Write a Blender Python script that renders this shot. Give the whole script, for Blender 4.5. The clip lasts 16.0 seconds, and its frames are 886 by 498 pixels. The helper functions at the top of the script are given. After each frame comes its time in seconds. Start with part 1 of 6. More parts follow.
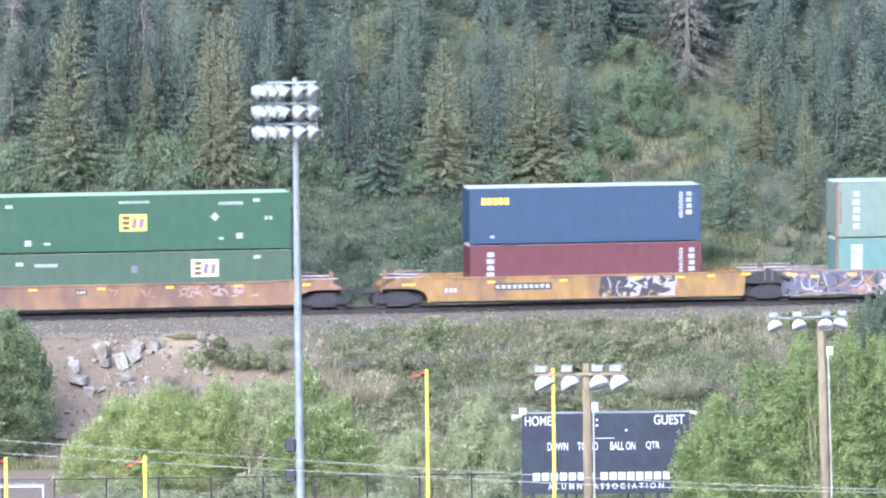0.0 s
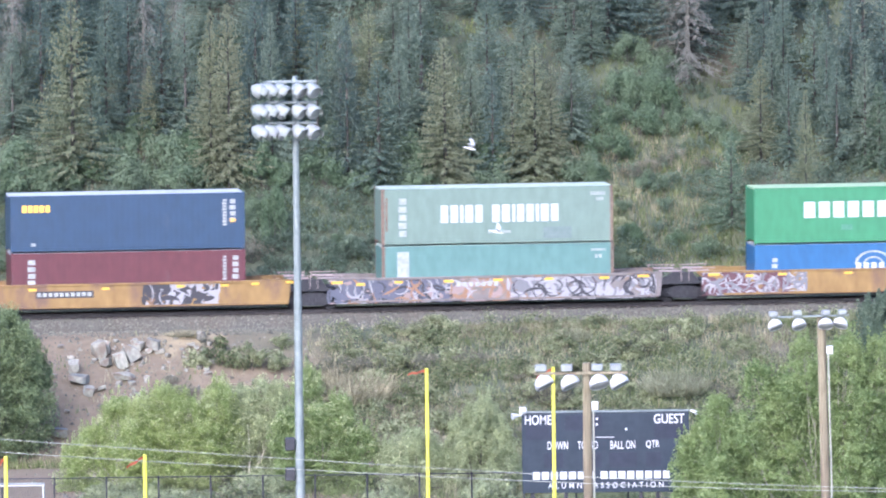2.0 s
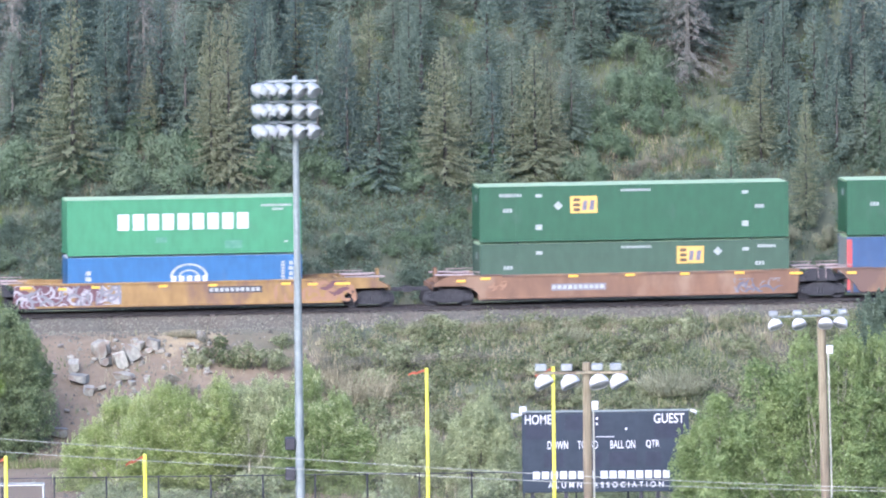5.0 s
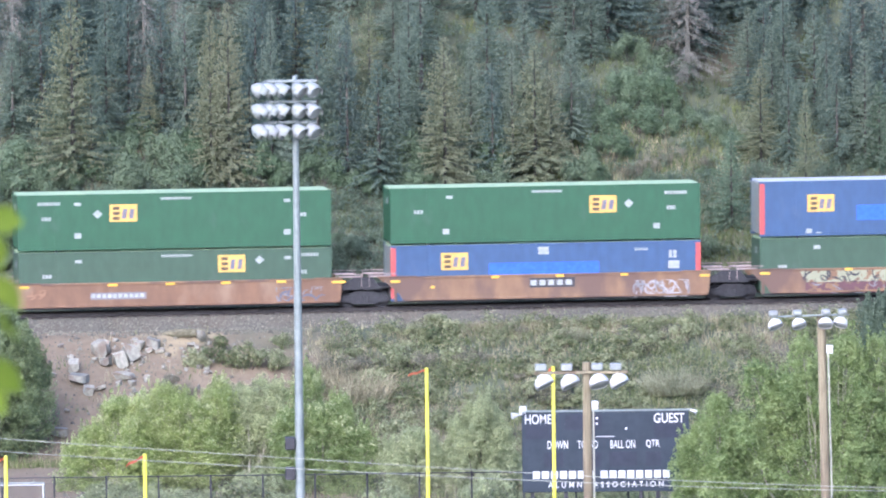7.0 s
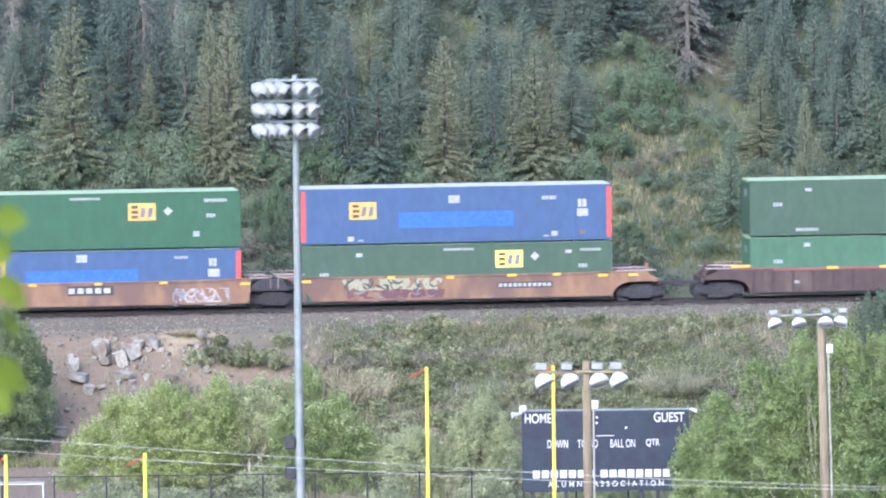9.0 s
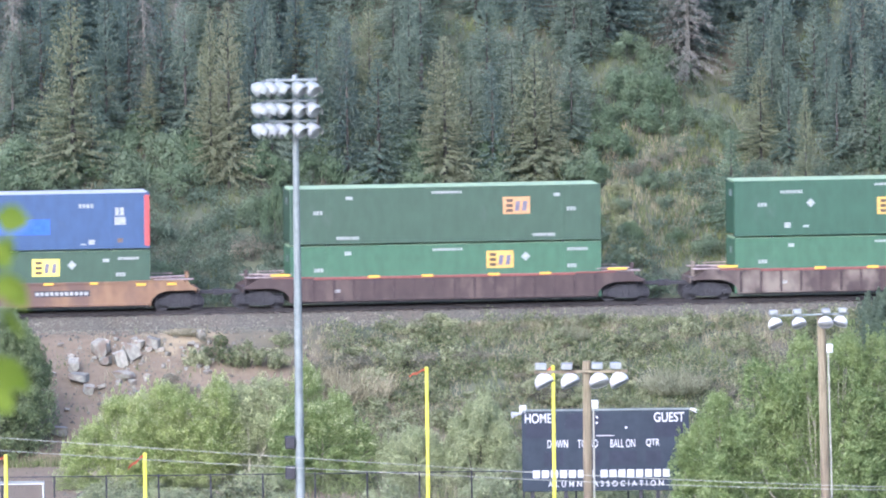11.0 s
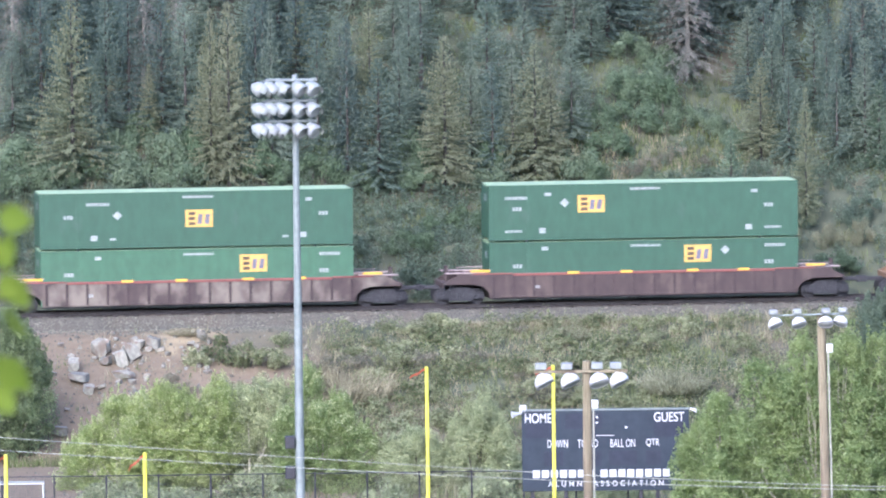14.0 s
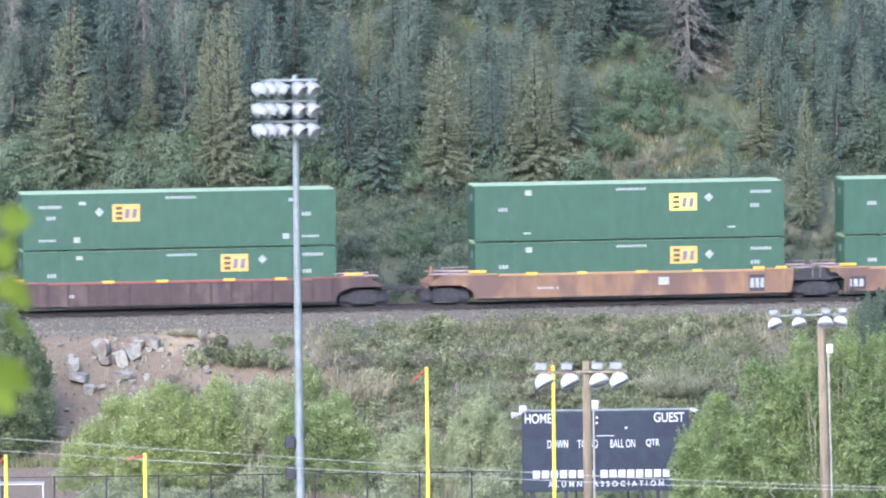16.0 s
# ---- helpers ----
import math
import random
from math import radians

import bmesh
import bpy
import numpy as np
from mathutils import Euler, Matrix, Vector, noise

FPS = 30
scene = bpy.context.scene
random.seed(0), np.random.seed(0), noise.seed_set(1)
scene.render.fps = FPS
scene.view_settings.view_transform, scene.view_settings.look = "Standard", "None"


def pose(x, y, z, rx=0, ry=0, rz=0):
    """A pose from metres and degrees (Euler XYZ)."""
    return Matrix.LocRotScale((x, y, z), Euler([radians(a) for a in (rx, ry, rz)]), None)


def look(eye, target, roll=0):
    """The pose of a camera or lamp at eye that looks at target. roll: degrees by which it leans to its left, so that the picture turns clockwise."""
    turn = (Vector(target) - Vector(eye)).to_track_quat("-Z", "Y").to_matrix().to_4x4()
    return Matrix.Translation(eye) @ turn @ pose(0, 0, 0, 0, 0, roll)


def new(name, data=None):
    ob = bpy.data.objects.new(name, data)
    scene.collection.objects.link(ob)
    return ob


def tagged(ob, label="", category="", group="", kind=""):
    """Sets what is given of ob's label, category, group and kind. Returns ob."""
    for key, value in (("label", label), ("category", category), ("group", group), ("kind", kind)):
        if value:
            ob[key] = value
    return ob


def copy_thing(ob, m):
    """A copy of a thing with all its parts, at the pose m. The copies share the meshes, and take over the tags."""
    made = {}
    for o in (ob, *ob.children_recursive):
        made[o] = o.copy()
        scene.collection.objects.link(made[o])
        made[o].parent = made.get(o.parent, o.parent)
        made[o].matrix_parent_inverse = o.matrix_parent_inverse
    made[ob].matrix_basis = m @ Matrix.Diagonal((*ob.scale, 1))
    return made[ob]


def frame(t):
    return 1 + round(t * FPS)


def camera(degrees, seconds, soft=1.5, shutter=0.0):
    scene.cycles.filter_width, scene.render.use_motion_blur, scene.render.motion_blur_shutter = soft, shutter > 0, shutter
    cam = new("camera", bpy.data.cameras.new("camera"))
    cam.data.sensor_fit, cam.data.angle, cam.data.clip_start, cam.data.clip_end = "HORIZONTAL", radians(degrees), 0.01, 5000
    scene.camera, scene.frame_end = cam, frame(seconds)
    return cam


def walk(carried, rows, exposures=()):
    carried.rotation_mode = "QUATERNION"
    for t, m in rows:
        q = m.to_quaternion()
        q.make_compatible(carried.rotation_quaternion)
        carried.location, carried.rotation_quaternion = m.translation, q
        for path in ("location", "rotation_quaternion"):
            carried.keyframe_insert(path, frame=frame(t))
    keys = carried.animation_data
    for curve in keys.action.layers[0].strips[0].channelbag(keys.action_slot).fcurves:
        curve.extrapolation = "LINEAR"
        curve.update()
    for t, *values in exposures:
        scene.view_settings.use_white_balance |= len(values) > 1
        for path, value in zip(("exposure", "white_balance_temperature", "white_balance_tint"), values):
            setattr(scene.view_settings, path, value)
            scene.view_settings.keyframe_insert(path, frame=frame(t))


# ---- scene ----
# The camera stands on a bluff about half a kilometre from the railway and looks down on it through a long lens.
cam = camera(5.265, 16.0, soft=2.0, shutter=0.25)
cam.data.dof.use_dof, cam.data.dof.focus_distance, cam.data.dof.aperture_fstop = True, 480, 14
EYE = (0, 0, 50)


def aim(drop):
    return look(EYE, (0, 500, 50 - 500 * (0.082229 + drop / 17050)), -0.70)


walk(cam, [(0.0, aim(-3.0)), (0.5, aim(-2.6)), (1.0, aim(-1.6)), (2.0, aim(-1.2)), (3.5, aim(-0.5)), (4.2, aim(-0.7)),
           (6.3, aim(0.0)), (7.5, aim(0.0)), (8.4, aim(0.1)), (9.0, aim(1.4)), (11.3, aim(1.6)), (13.0, aim(1.8)),
           (14.5, aim(1.9)), (15.2, aim(1.5)), (16.0, aim(1.2))], [(0.0, 1.94, 5070, 24), (1.0, 1.96, 5070, 24), (1.4, 1.77, 5070, 24), (2.0, 1.74, 5070, 24), (3.5, 1.72, 5070, 24), (16.0, 1.70, 5070, 24)])

# ---- light ----
SUN_ELEVATION, SUN_ROTATION = radians(31), radians(199)
world = bpy.data.worlds.new("sky")
scene.world = world
world.use_nodes = True
sky = world.node_tree.nodes.new("ShaderNodeTexSky")
sky.sky_type, sky.sun_disc = "NISHITA", False
sky.sun_elevation, sky.sun_rotation = SUN_ELEVATION, SUN_ROTATION
sky.air_density, sky.dust_density = 1.0, 4.0
world.node_tree.links.new(sky.outputs[0], world.node_tree.nodes["Background"].inputs[0])
world.node_tree.nodes["Background"].inputs[1].default_value = 0.15
sun = new("sun", bpy.data.lights.new("sun", "SUN"))
sun.data.energy, sun.data.angle, sun.data.color = 0.9, radians(30), (1.0, 0.96, 0.9)
# the sun stands behind the camera, a little to its left
SUN_WAY = Vector((math.sin(SUN_ROTATION) * math.cos(SUN_ELEVATION), math.cos(SUN_ROTATION) * math.cos(SUN_ELEVATION), math.sin(SUN_ELEVATION)))
sun.matrix_world = look(SUN_WAY * 100, (0, 0, 0))


# ---- materials ----
def mat(name, low, high, scale=3.0, rough=0.6, metal=0.0, bump=0.2, stain=None, stain_scale=0.6, stain_from=0.55, stain_to=0.7, vary=0.0, island=0.0,
        stretch=(1, 1, 1), through_light=0.0, some=None, some_from=0.5, whole=None):
    """A surface between two colours by fine grain, with larger stains of a third, and a tint for each object or piece.
    some: the colour of single pieces among the rest; whole: the colour towards which whole objects drift."""
    m = bpy.data.materials.new(name)
    m.use_nodes = True
    nodes, links = m.node_tree.nodes, m.node_tree.links
    shader = nodes["Principled BSDF"]
    shader.inputs["Roughness"].default_value, shader.inputs["Metallic"].default_value = rough, metal
    coords, mapping = nodes.new("ShaderNodeTexCoord"), nodes.new("ShaderNodeMapping")
    mapping.inputs["Scale"].default_value = stretch
    links.new(coords.outputs["Object"], mapping.inputs[0])

    def noisy(s, detail):
        n = nodes.new("ShaderNodeTexNoise")
        n.inputs["Scale"].default_value, n.inputs["Detail"].default_value = s, detail
        links.new(mapping.outputs[0], n.inputs["Vector"])
        return n.outputs["Fac"]

    def blend(factor, a, b):
        n = nodes.new("ShaderNodeMix")
        n.data_type = "RGBA"
        for socket, value in ((n.inputs[0], factor), (n.inputs[6], a), (n.inputs[7], b)):
            if isinstance(value, tuple):
                socket.default_value = (*value, 1)
            else:
                links.new(value, socket)
        return n.outputs[2]

    def ramp(value, start, end):
        n = nodes.new("ShaderNodeMapRange")
        n.inputs[1].default_value, n.inputs[2].default_value = start, end
        links.new(value, n.inputs[0])
        return n.outputs[0]

    fine = noisy(scale, 6)
    colour = blend(ramp(fine, 0.3, 0.7), tuple(low), tuple(high))
    if stain:
        colour = blend(ramp(noisy(stain_scale, 8), stain_from, stain_to), colour, tuple(stain))
    for other, start, end, node, output in ((some, some_from, 1.0, "ShaderNodeNewGeometry", "Random Per Island"), (whole, 0.0, 1.0, "ShaderNodeObjectInfo", "Random")):
        if other:
            colour = blend(ramp(nodes.new(node).outputs[output], start, end), colour, tuple(other))
    for amount, node, output in ((vary, "ShaderNodeObjectInfo", "Random"), (island, "ShaderNodeNewGeometry", "Random Per Island")):
        if amount:
            n, h, r = nodes.new(node), nodes.new("ShaderNodeHueSaturation"), nodes.new("ShaderNodeMapRange")
            r.inputs[3].default_value, r.inputs[4].default_value = 1 - amount, 1 + amount
            links.new(n.outputs[output], r.inputs[0])
            links.new(r.outputs[0], h.inputs["Value"])
            links.new(colour, h.inputs["Color"])
            colour = h.outputs[0]
    links.new(colour, shader.inputs["Base Color"])
    if bump:
        n = nodes.new("ShaderNodeBump")
        n.inputs["Strength"].default_value, n.inputs["Distance"].default_value = bump, 0.02
        links.new(fine, n.inputs["Height"])
        links.new(n.outputs[0], shader.inputs["Normal"])
    if through_light:
        shader.inputs["Specular IOR Level"].default_value = 0.12
        t, add = nodes.new("ShaderNodeBsdfTranslucent"), nodes.new("ShaderNodeMixShader")
        links.new(colour, t.inputs[0])
        add.inputs[0].default_value = through_light
        links.new(shader.outputs[0], add.inputs[1])
        links.new(t.outputs[0], add.inputs[2])
        links.new(add.outputs[0], nodes["Material Output"].inputs[0])
    return m


def paint(name, c, dirt=0.8, rough=0.5, rust=None, amount=0.66):
    """Weathered paint on steel, its colour greyed a little to stand for haze."""
    grey = sum(c) / 3
    c = [(v * 0.92 + grey * 0.08) * 0.35 + 0.007 for v in c]
    return mat(name, [v * dirt for v in c], c, 2.5, rough, 0, 0.05, rust or [v * 0.7 + 0.03 for v in c], 0.7, amount, amount + 0.14, stretch=(1, 1, 0.45))


STEEL_GREY = mat("galvanised_steel", (0.158, 0.185, 0.172), (0.220, 0.251, 0.233), 4, 0.45, 0.2, 0.05)
WHITE = mat("white_paint", (0.420, 0.428, 0.427), (0.504, 0.512, 0.508), 5, 0.45, 0, 0.05)
WORD_WHITE = mat("bold_white_lettering", (0.38, 0.4, 0.4), (0.47, 0.49, 0.49), 6, 0.55, 0, 0.0)
MARK_WHITE = mat("white_marking", (0.206, 0.232, 0.215), (0.327, 0.344, 0.322), 6, 0.6, 0, 0.0)
DARK_STEEL = mat("dark_grimy_steel", (0.016, 0.017, 0.019), (0.036, 0.036, 0.038), 6, 0.75, 0.1, 0.3)
BLACK = mat("black_paint", (0.012, 0.013, 0.016), (0.03, 0.03, 0.034), 5, 0.6, 0, 0.05)
# darker than rust alone: the train's shadow is put into the rail colour
RAIL_SHADED = mat("rusty_shaded_rail", (0.02, 0.018, 0.017), (0.042, 0.037, 0.034), 6, 0.6, 0.3, 0.1)
PALE_RUST = mat("pale_rusty_grating", (0.22, 0.17, 0.15), (0.36, 0.3, 0.27), 6, 0.8, 0.1, 0.2)
# sleeper wood darkened too, for the shadow band under the cars
SLEEPER = mat("weathered_shaded_sleeper", (0.04, 0.034, 0.028), (0.085, 0.073, 0.058), 9, 0.9, 0, 0.4, vary=0.25)
POLE_WOOD = mat("weathered_pole_wood", (0.135, 0.115, 0.066), (0.27, 0.235, 0.145), 6, 0.88, 0, 0.6, (0.118, 0.092, 0.058), 0.7, 0.46, 0.66, stretch=(3, 3, 0.2))
YELLOW = mat("yellow_goal_paint", (0.58, 0.57, 0.04), (0.68, 0.66, 0.06), 4, 0.4, 0, 0.05)
REFLECT_YELLOW = mat("yellow_reflector", (0.5, 0.3, 0.03), (0.6, 0.38, 0.05), 6, 0.4, 0, 0)
ORANGE_CLOTH = mat("orange_ribbon_cloth", (0.42, 0.1, 0.05), (0.55, 0.16, 0.08), 6, 0.8, 0, 0.1)
WIRE = mat("weathered_cable", (0.25, 0.262, 0.21), (0.35, 0.362, 0.3), 6, 0.6, 0.0, 0)
CONDUIT = mat("pale_conduit", (0.25, 0.25, 0.195), (0.33, 0.33, 0.26), 6, 0.6, 0.0, 0)
BOARD_NAVY = mat("dark_navy_board", (0.010, 0.018, 0.027), (0.016, 0.026, 0.037), 3, 0.75, 0, 0.05)
BARK = mat("tree_bark", (0.07, 0.065, 0.05), (0.15, 0.137, 0.112), 8, 0.9, 0, 0.5, vary=0.2)
PALE_BARK = mat("pale_poplar_bark", (0.2, 0.192, 0.135), (0.36, 0.345, 0.25), 8, 0.9, 0, 0.4)
DEAD_TWIG = mat("bare_grey_twigs", (0.109, 0.109, 0.084), (0.185, 0.180, 0.142), 7, 0.9, 0, 0.3, island=0.25)
SPRUCE_BARK = mat("dark_spruce_bark", (0.045, 0.043, 0.034), (0.1, 0.093, 0.074), 8, 0.9, 0, 0.5, vary=0.2)
# some of the haze over the hill is mixed into this needle colour as blue
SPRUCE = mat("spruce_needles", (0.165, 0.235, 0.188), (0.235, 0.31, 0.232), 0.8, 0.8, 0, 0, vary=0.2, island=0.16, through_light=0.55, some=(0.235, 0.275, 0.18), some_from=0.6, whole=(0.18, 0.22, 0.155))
SPRUCE_BLUE = mat("bluish_spruce_needles", (0.125, 0.19, 0.125), (0.2, 0.27, 0.17), 0.8, 0.8, 0, 0, vary=0.12, island=0.16, through_light=0.55, some=(0.25, 0.29, 0.19), some_from=0.6)
# shade and haze of the back wood, put into a darker SPRUCE colour
SPRUCE_SHADED = mat("shaded_hazy_spruce_needles", (0.108, 0.157, 0.138), (0.16, 0.215, 0.172), 0.8, 0.8, 0, 0, vary=0.2, island=0.16, through_light=0.55, some=(0.18, 0.21, 0.145), some_from=0.65)
SPRUCE_OLIVE = mat("olive_spruce_needles", (0.2, 0.242, 0.148), (0.285, 0.32, 0.19), 0.8, 0.8, 0, 0, vary=0.1, island=0.16, through_light=0.55, some=(0.285, 0.29, 0.17), some_from=0.6, whole=(0.235, 0.25, 0.155))
LEAF = mat("poplar_leaves", (0.24, 0.31, 0.105), (0.395, 0.455, 0.175), 0.6, 0.65, 0, 0, vary=0.1, island=0.22, through_light=0.58, some=(0.47, 0.51, 0.27), some_from=0.7)
LEAF_GREEN = mat("fresh_poplar_leaves", (0.19, 0.265, 0.1), (0.325, 0.395, 0.16), 0.6, 0.65, 0, 0, vary=0.1, island=0.24, through_light=0.55, some=(0.33, 0.385, 0.19), some_from=0.75)
WILLOW = mat("willow_leaves", (0.15, 0.2, 0.1), (0.25, 0.3, 0.15), 0.8, 0.65, 0, 0, vary=0.1, island=0.3, through_light=0.52)
BROWN_SHRUB = mat("brownish_shrub_leaves", (0.135, 0.135, 0.092), (0.235, 0.222, 0.158), 0.6, 0.8, 0, 0, vary=0.3, island=0.3, through_light=0.3)
DRY_TWIG = mat("dry_grey_green_twigs", (0.2, 0.212, 0.13), (0.32, 0.325, 0.205), 0.8, 0.85, 0, 0, island=0.3, through_light=0.35)
GREY_WILLOW = mat("grey_green_willow_leaves", (0.25, 0.29, 0.15), (0.395, 0.43, 0.235), 0.8, 0.7, 0, 0, vary=0.2, island=0.3, through_light=0.45)
LEAF_PALE = mat("pale_crown_leaves", (0.36, 0.41, 0.19), (0.5, 0.54, 0.29), 1.5, 0.6, 0, 0, island=0.25, through_light=0.3)
SHRUB = mat("shrub_leaves", (0.118, 0.161, 0.113), (0.181, 0.227, 0.150), 0.7, 0.75, 0, 0, vary=0.25, island=0.2, through_light=0.55)
NEAR_LEAF = mat("fresh_green_leaf", (0.115, 0.175, 0.018), (0.18, 0.25, 0.032), 14, 0.45, 0, 0.1, island=0.2, through_light=0.35)
BANK_SHRUB = mat("bank_shrub_leaves", (0.182, 0.231, 0.110), (0.330, 0.380, 0.182), 0.6, 0.75, 0, 0, vary=0.34, island=0.42, through_light=0.48, some=(0.27, 0.235, 0.165), some_from=0.65, whole=(0.25, 0.265, 0.15))
LIGHT_SHRUB = mat("light_green_shrub_leaves", (0.135, 0.203, 0.112), (0.206, 0.275, 0.149), 0.7, 0.75, 0, 0, vary=0.15, island=0.2, through_light=0.55, whole=(0.19, 0.24, 0.15))
DRY_GRASS = mat("dry_grass", (0.215, 0.205, 0.125), (0.36, 0.33, 0.21), 1.0, 0.9, 0, 0, island=0.3, through_light=0.25)
GRASS = mat("green_grass", (0.106, 0.136, 0.055), (0.200, 0.225, 0.093), 0.5, 0.85, 0, 0, island=0.35, through_light=0.3)
DIGIT = mat("unlit_digit_panel", (0.009, 0.013, 0.023), (0.015, 0.02, 0.034), 3, 0.75, 0, 0)
LENS = mat("clear_lamp_lens", (0.422, 0.440, 0.423), (0.510, 0.528, 0.509), 5, 0.25, 0, 0)
ROCK = mat("grey_limestone", (0.168, 0.165, 0.128), (0.288, 0.284, 0.224), 3.5, 0.9, 0, 0.5, (0.16, 0.13, 0.095), 1.1, 0.5, 0.62, vary=0.35)
BALLAST = mat("track_ballast", (0.053, 0.049, 0.035), (0.122, 0.115, 0.083), 9, 0.95, 0, 1.0, (0.1, 0.082, 0.054), 0.35, 0.45, 0.7)
STONE = mat("ballast_stone", (0.067, 0.063, 0.044), (0.164, 0.157, 0.115), 4, 0.9, 0, 0.3, island=0.5)
LAMP_WHITE = mat("weathered_lamp_shell", (0.193, 0.214, 0.192), (0.262, 0.286, 0.259), 7, 0.55, 0, 0.05, (0.21, 0.22, 0.214), 2.6, 0.5, 0.66)
GULL_WHITE = mat("white_feathers", (0.72, 0.72, 0.72), (0.85, 0.85, 0.85), 9, 0.7, 0, 0)
GULL_GREY = mat("pale_grey_feathers", (0.42, 0.44, 0.46), (0.56, 0.58, 0.6), 9, 0.7, 0, 0)


def ground_material():
    """Soil and turf by broad patches: bare reddish soil on the cut bank, turf and dry grass elsewhere."""
    m = mat("soil_and_turf", (0.045, 0.056, 0.034), (0.095, 0.105, 0.058), 1.3, 0.95, 0, 0.6, (0.115, 0.1, 0.065), 0.16, 0.54, 0.7)
    nodes, links = m.node_tree.nodes, m.node_tree.links
    shader = nodes["Principled BSDF"]
    turf = shader.inputs["Base Color"].links[0].from_socket
    coords = nodes.new("ShaderNodeTexCoord")
    wobble, shift, away, spread, join = (nodes.new("ShaderNode" + k) for k in ("TexNoise", "VectorMath", "VectorMath", "MapRange", "Mix"))
    wobble.inputs["Scale"].default_value = 0.5
    shift.operation, away.operation = "MULTIPLY_ADD", "DISTANCE"
    links.new(coords.outputs["Object"], wobble.inputs["Vector"])
    links.new(wobble.outputs["Color"], shift.inputs[0])
    shift.inputs[1].default_value = (9, 9, 0)
    links.new(coords.outputs["Object"], shift.inputs[2])
    links.new(shift.outputs[0], away.inputs[0])
    away.inputs[1].default_value = (-19.5, 474, 2)
    spread.inputs[1].default_value, spread.inputs[2].default_value = 31, 24
    links.new(away.outputs["Value"], spread.inputs[0])
    soil, tone = nodes.new("ShaderNodeTexNoise"), nodes.new("ShaderNodeMix")
    soil.inputs["Scale"].default_value, soil.inputs["Detail"].default_value = 2.2, 10
    links.new(coords.outputs["Object"], soil.inputs["Vector"])
    tone.data_type = join.data_type = "RGBA"
    tone.inputs[6].default_value, tone.inputs[7].default_value = (0.112, 0.083, 0.048, 1), (0.203, 0.163, 0.102, 1)
    links.new(soil.outputs["Fac"], tone.inputs[0])
    links.new(spread.outputs[0], join.inputs[0])
    links.new(turf, join.inputs[6])
    links.new(tone.outputs[2], join.inputs[7])
    # a patch of pale sand under the track shoulder
    near_sand, sand_edge, sandy = nodes.new("ShaderNodeVectorMath"), nodes.new("ShaderNodeMapRange"), nodes.new("ShaderNodeMix")
    near_sand.operation, sandy.data_type = "DISTANCE", "RGBA"
    near_sand.inputs[1].default_value = (-9.0, 496.2, 4.9)
    sand_edge.inputs[1].default_value, sand_edge.inputs[2].default_value = 1.9, 0.9
    links.new(shift.outputs[0], near_sand.inputs[0])
    links.new(near_sand.outputs["Value"], sand_edge.inputs[0])
    links.new(sand_edge.outputs[0], sandy.inputs[0])
    links.new(join.outputs[2], sandy.inputs[6])
    sandy.inputs[7].default_value = (0.245, 0.2, 0.115, 1)
    links.new(sandy.outputs[2], shader.inputs["Base Color"])
    return m


# ---- building helpers ----
def mesh_of(name, bm, material):
    me = bpy.data.meshes.new(name)
    bm.to_mesh(me)
    bm.free()
    me.materials.append(material)
    return me


def part(name, bm, material, parent, label=""):
    ob = new(name, mesh_of(name, bm, material))
    ob.parent = parent
    return tagged(ob, label)


def data_part(name, verts, faces, material, parent=None, label=""):
    me = bpy.data.meshes.new(name)
    me.from_pydata(verts, [], faces)
    me.materials.append(material)
    ob = new(name, me)
    ob.parent = parent
    return tagged(ob, label)


def thing(name, label, category, at=None, group="", kind=""):
    ob = new(name)
    if at is not None:
        ob.matrix_world = at
    return tagged(ob, label, category, group, kind)


def box(bm, x0, x1, y0, y1, z0, z1, bevel=0.0):
    made = bmesh.ops.create_cube(bm, size=1, matrix=Matrix.Translation(((x0 + x1) / 2, (y0 + y1) / 2, (z0 + z1) / 2)) @ Matrix.Diagonal((x1 - x0, y1 - y0, z1 - z0, 1)))
    if bevel:
        edges = {e for v in made["verts"] for e in v.link_edges}
        bmesh.ops.bevel(bm, geom=list(edges), offset=bevel, segments=1, affect="EDGES")
    return bm


def boxes(*dims, bevel=0.0):
    bm = bmesh.new()
    for d in dims:
        box(bm, *d, bevel=bevel)
    return bm


def tube(bm, p, q, r0, r1, n=8):
    p, q = Vector(p), Vector(q)
    m = Matrix.Translation((p + q) / 2) @ (q - p).to_track_quat("Z", "Y").to_matrix().to_4x4()
    bmesh.ops.create_cone(bm, cap_ends=True, segments=n, radius1=r0, radius2=r1, depth=(q - p).length, matrix=m)
    return bm


def tubes(*runs, n=8):
    bm = bmesh.new()
    for p, q, r0, r1 in runs:
        tube(bm, p, q, r0, r1, n)
    return bm


def plate(outline, y0, y1):
    """An upright plate with the outline (x, z), from y0 to y1."""
    bm = bmesh.new()
    a = [bm.verts.new((x, y0, z)) for x, z in outline]
    b = [bm.verts.new((x, y1, z)) for x, z in outline]
    bm.faces.new(a), bm.faces.new(b[::-1])
    for i in range(len(a)):
        j = (i + 1) % len(a)
        bm.faces.new((a[j], a[i], b[i], b[j]))
    bmesh.ops.recalc_face_normals(bm, faces=bm.faces)
    return bm


# ---- the lie of the land ----
TURN, GRADE = radians(8.5), -0.0047  # the track runs away to the right by this angle, and falls that way
ALONG, ACROSS = Vector((math.cos(TURN), math.sin(TURN), 0)), Vector((-math.sin(TURN), math.cos(TURN), 0))
RAIL_TOP = 5.98


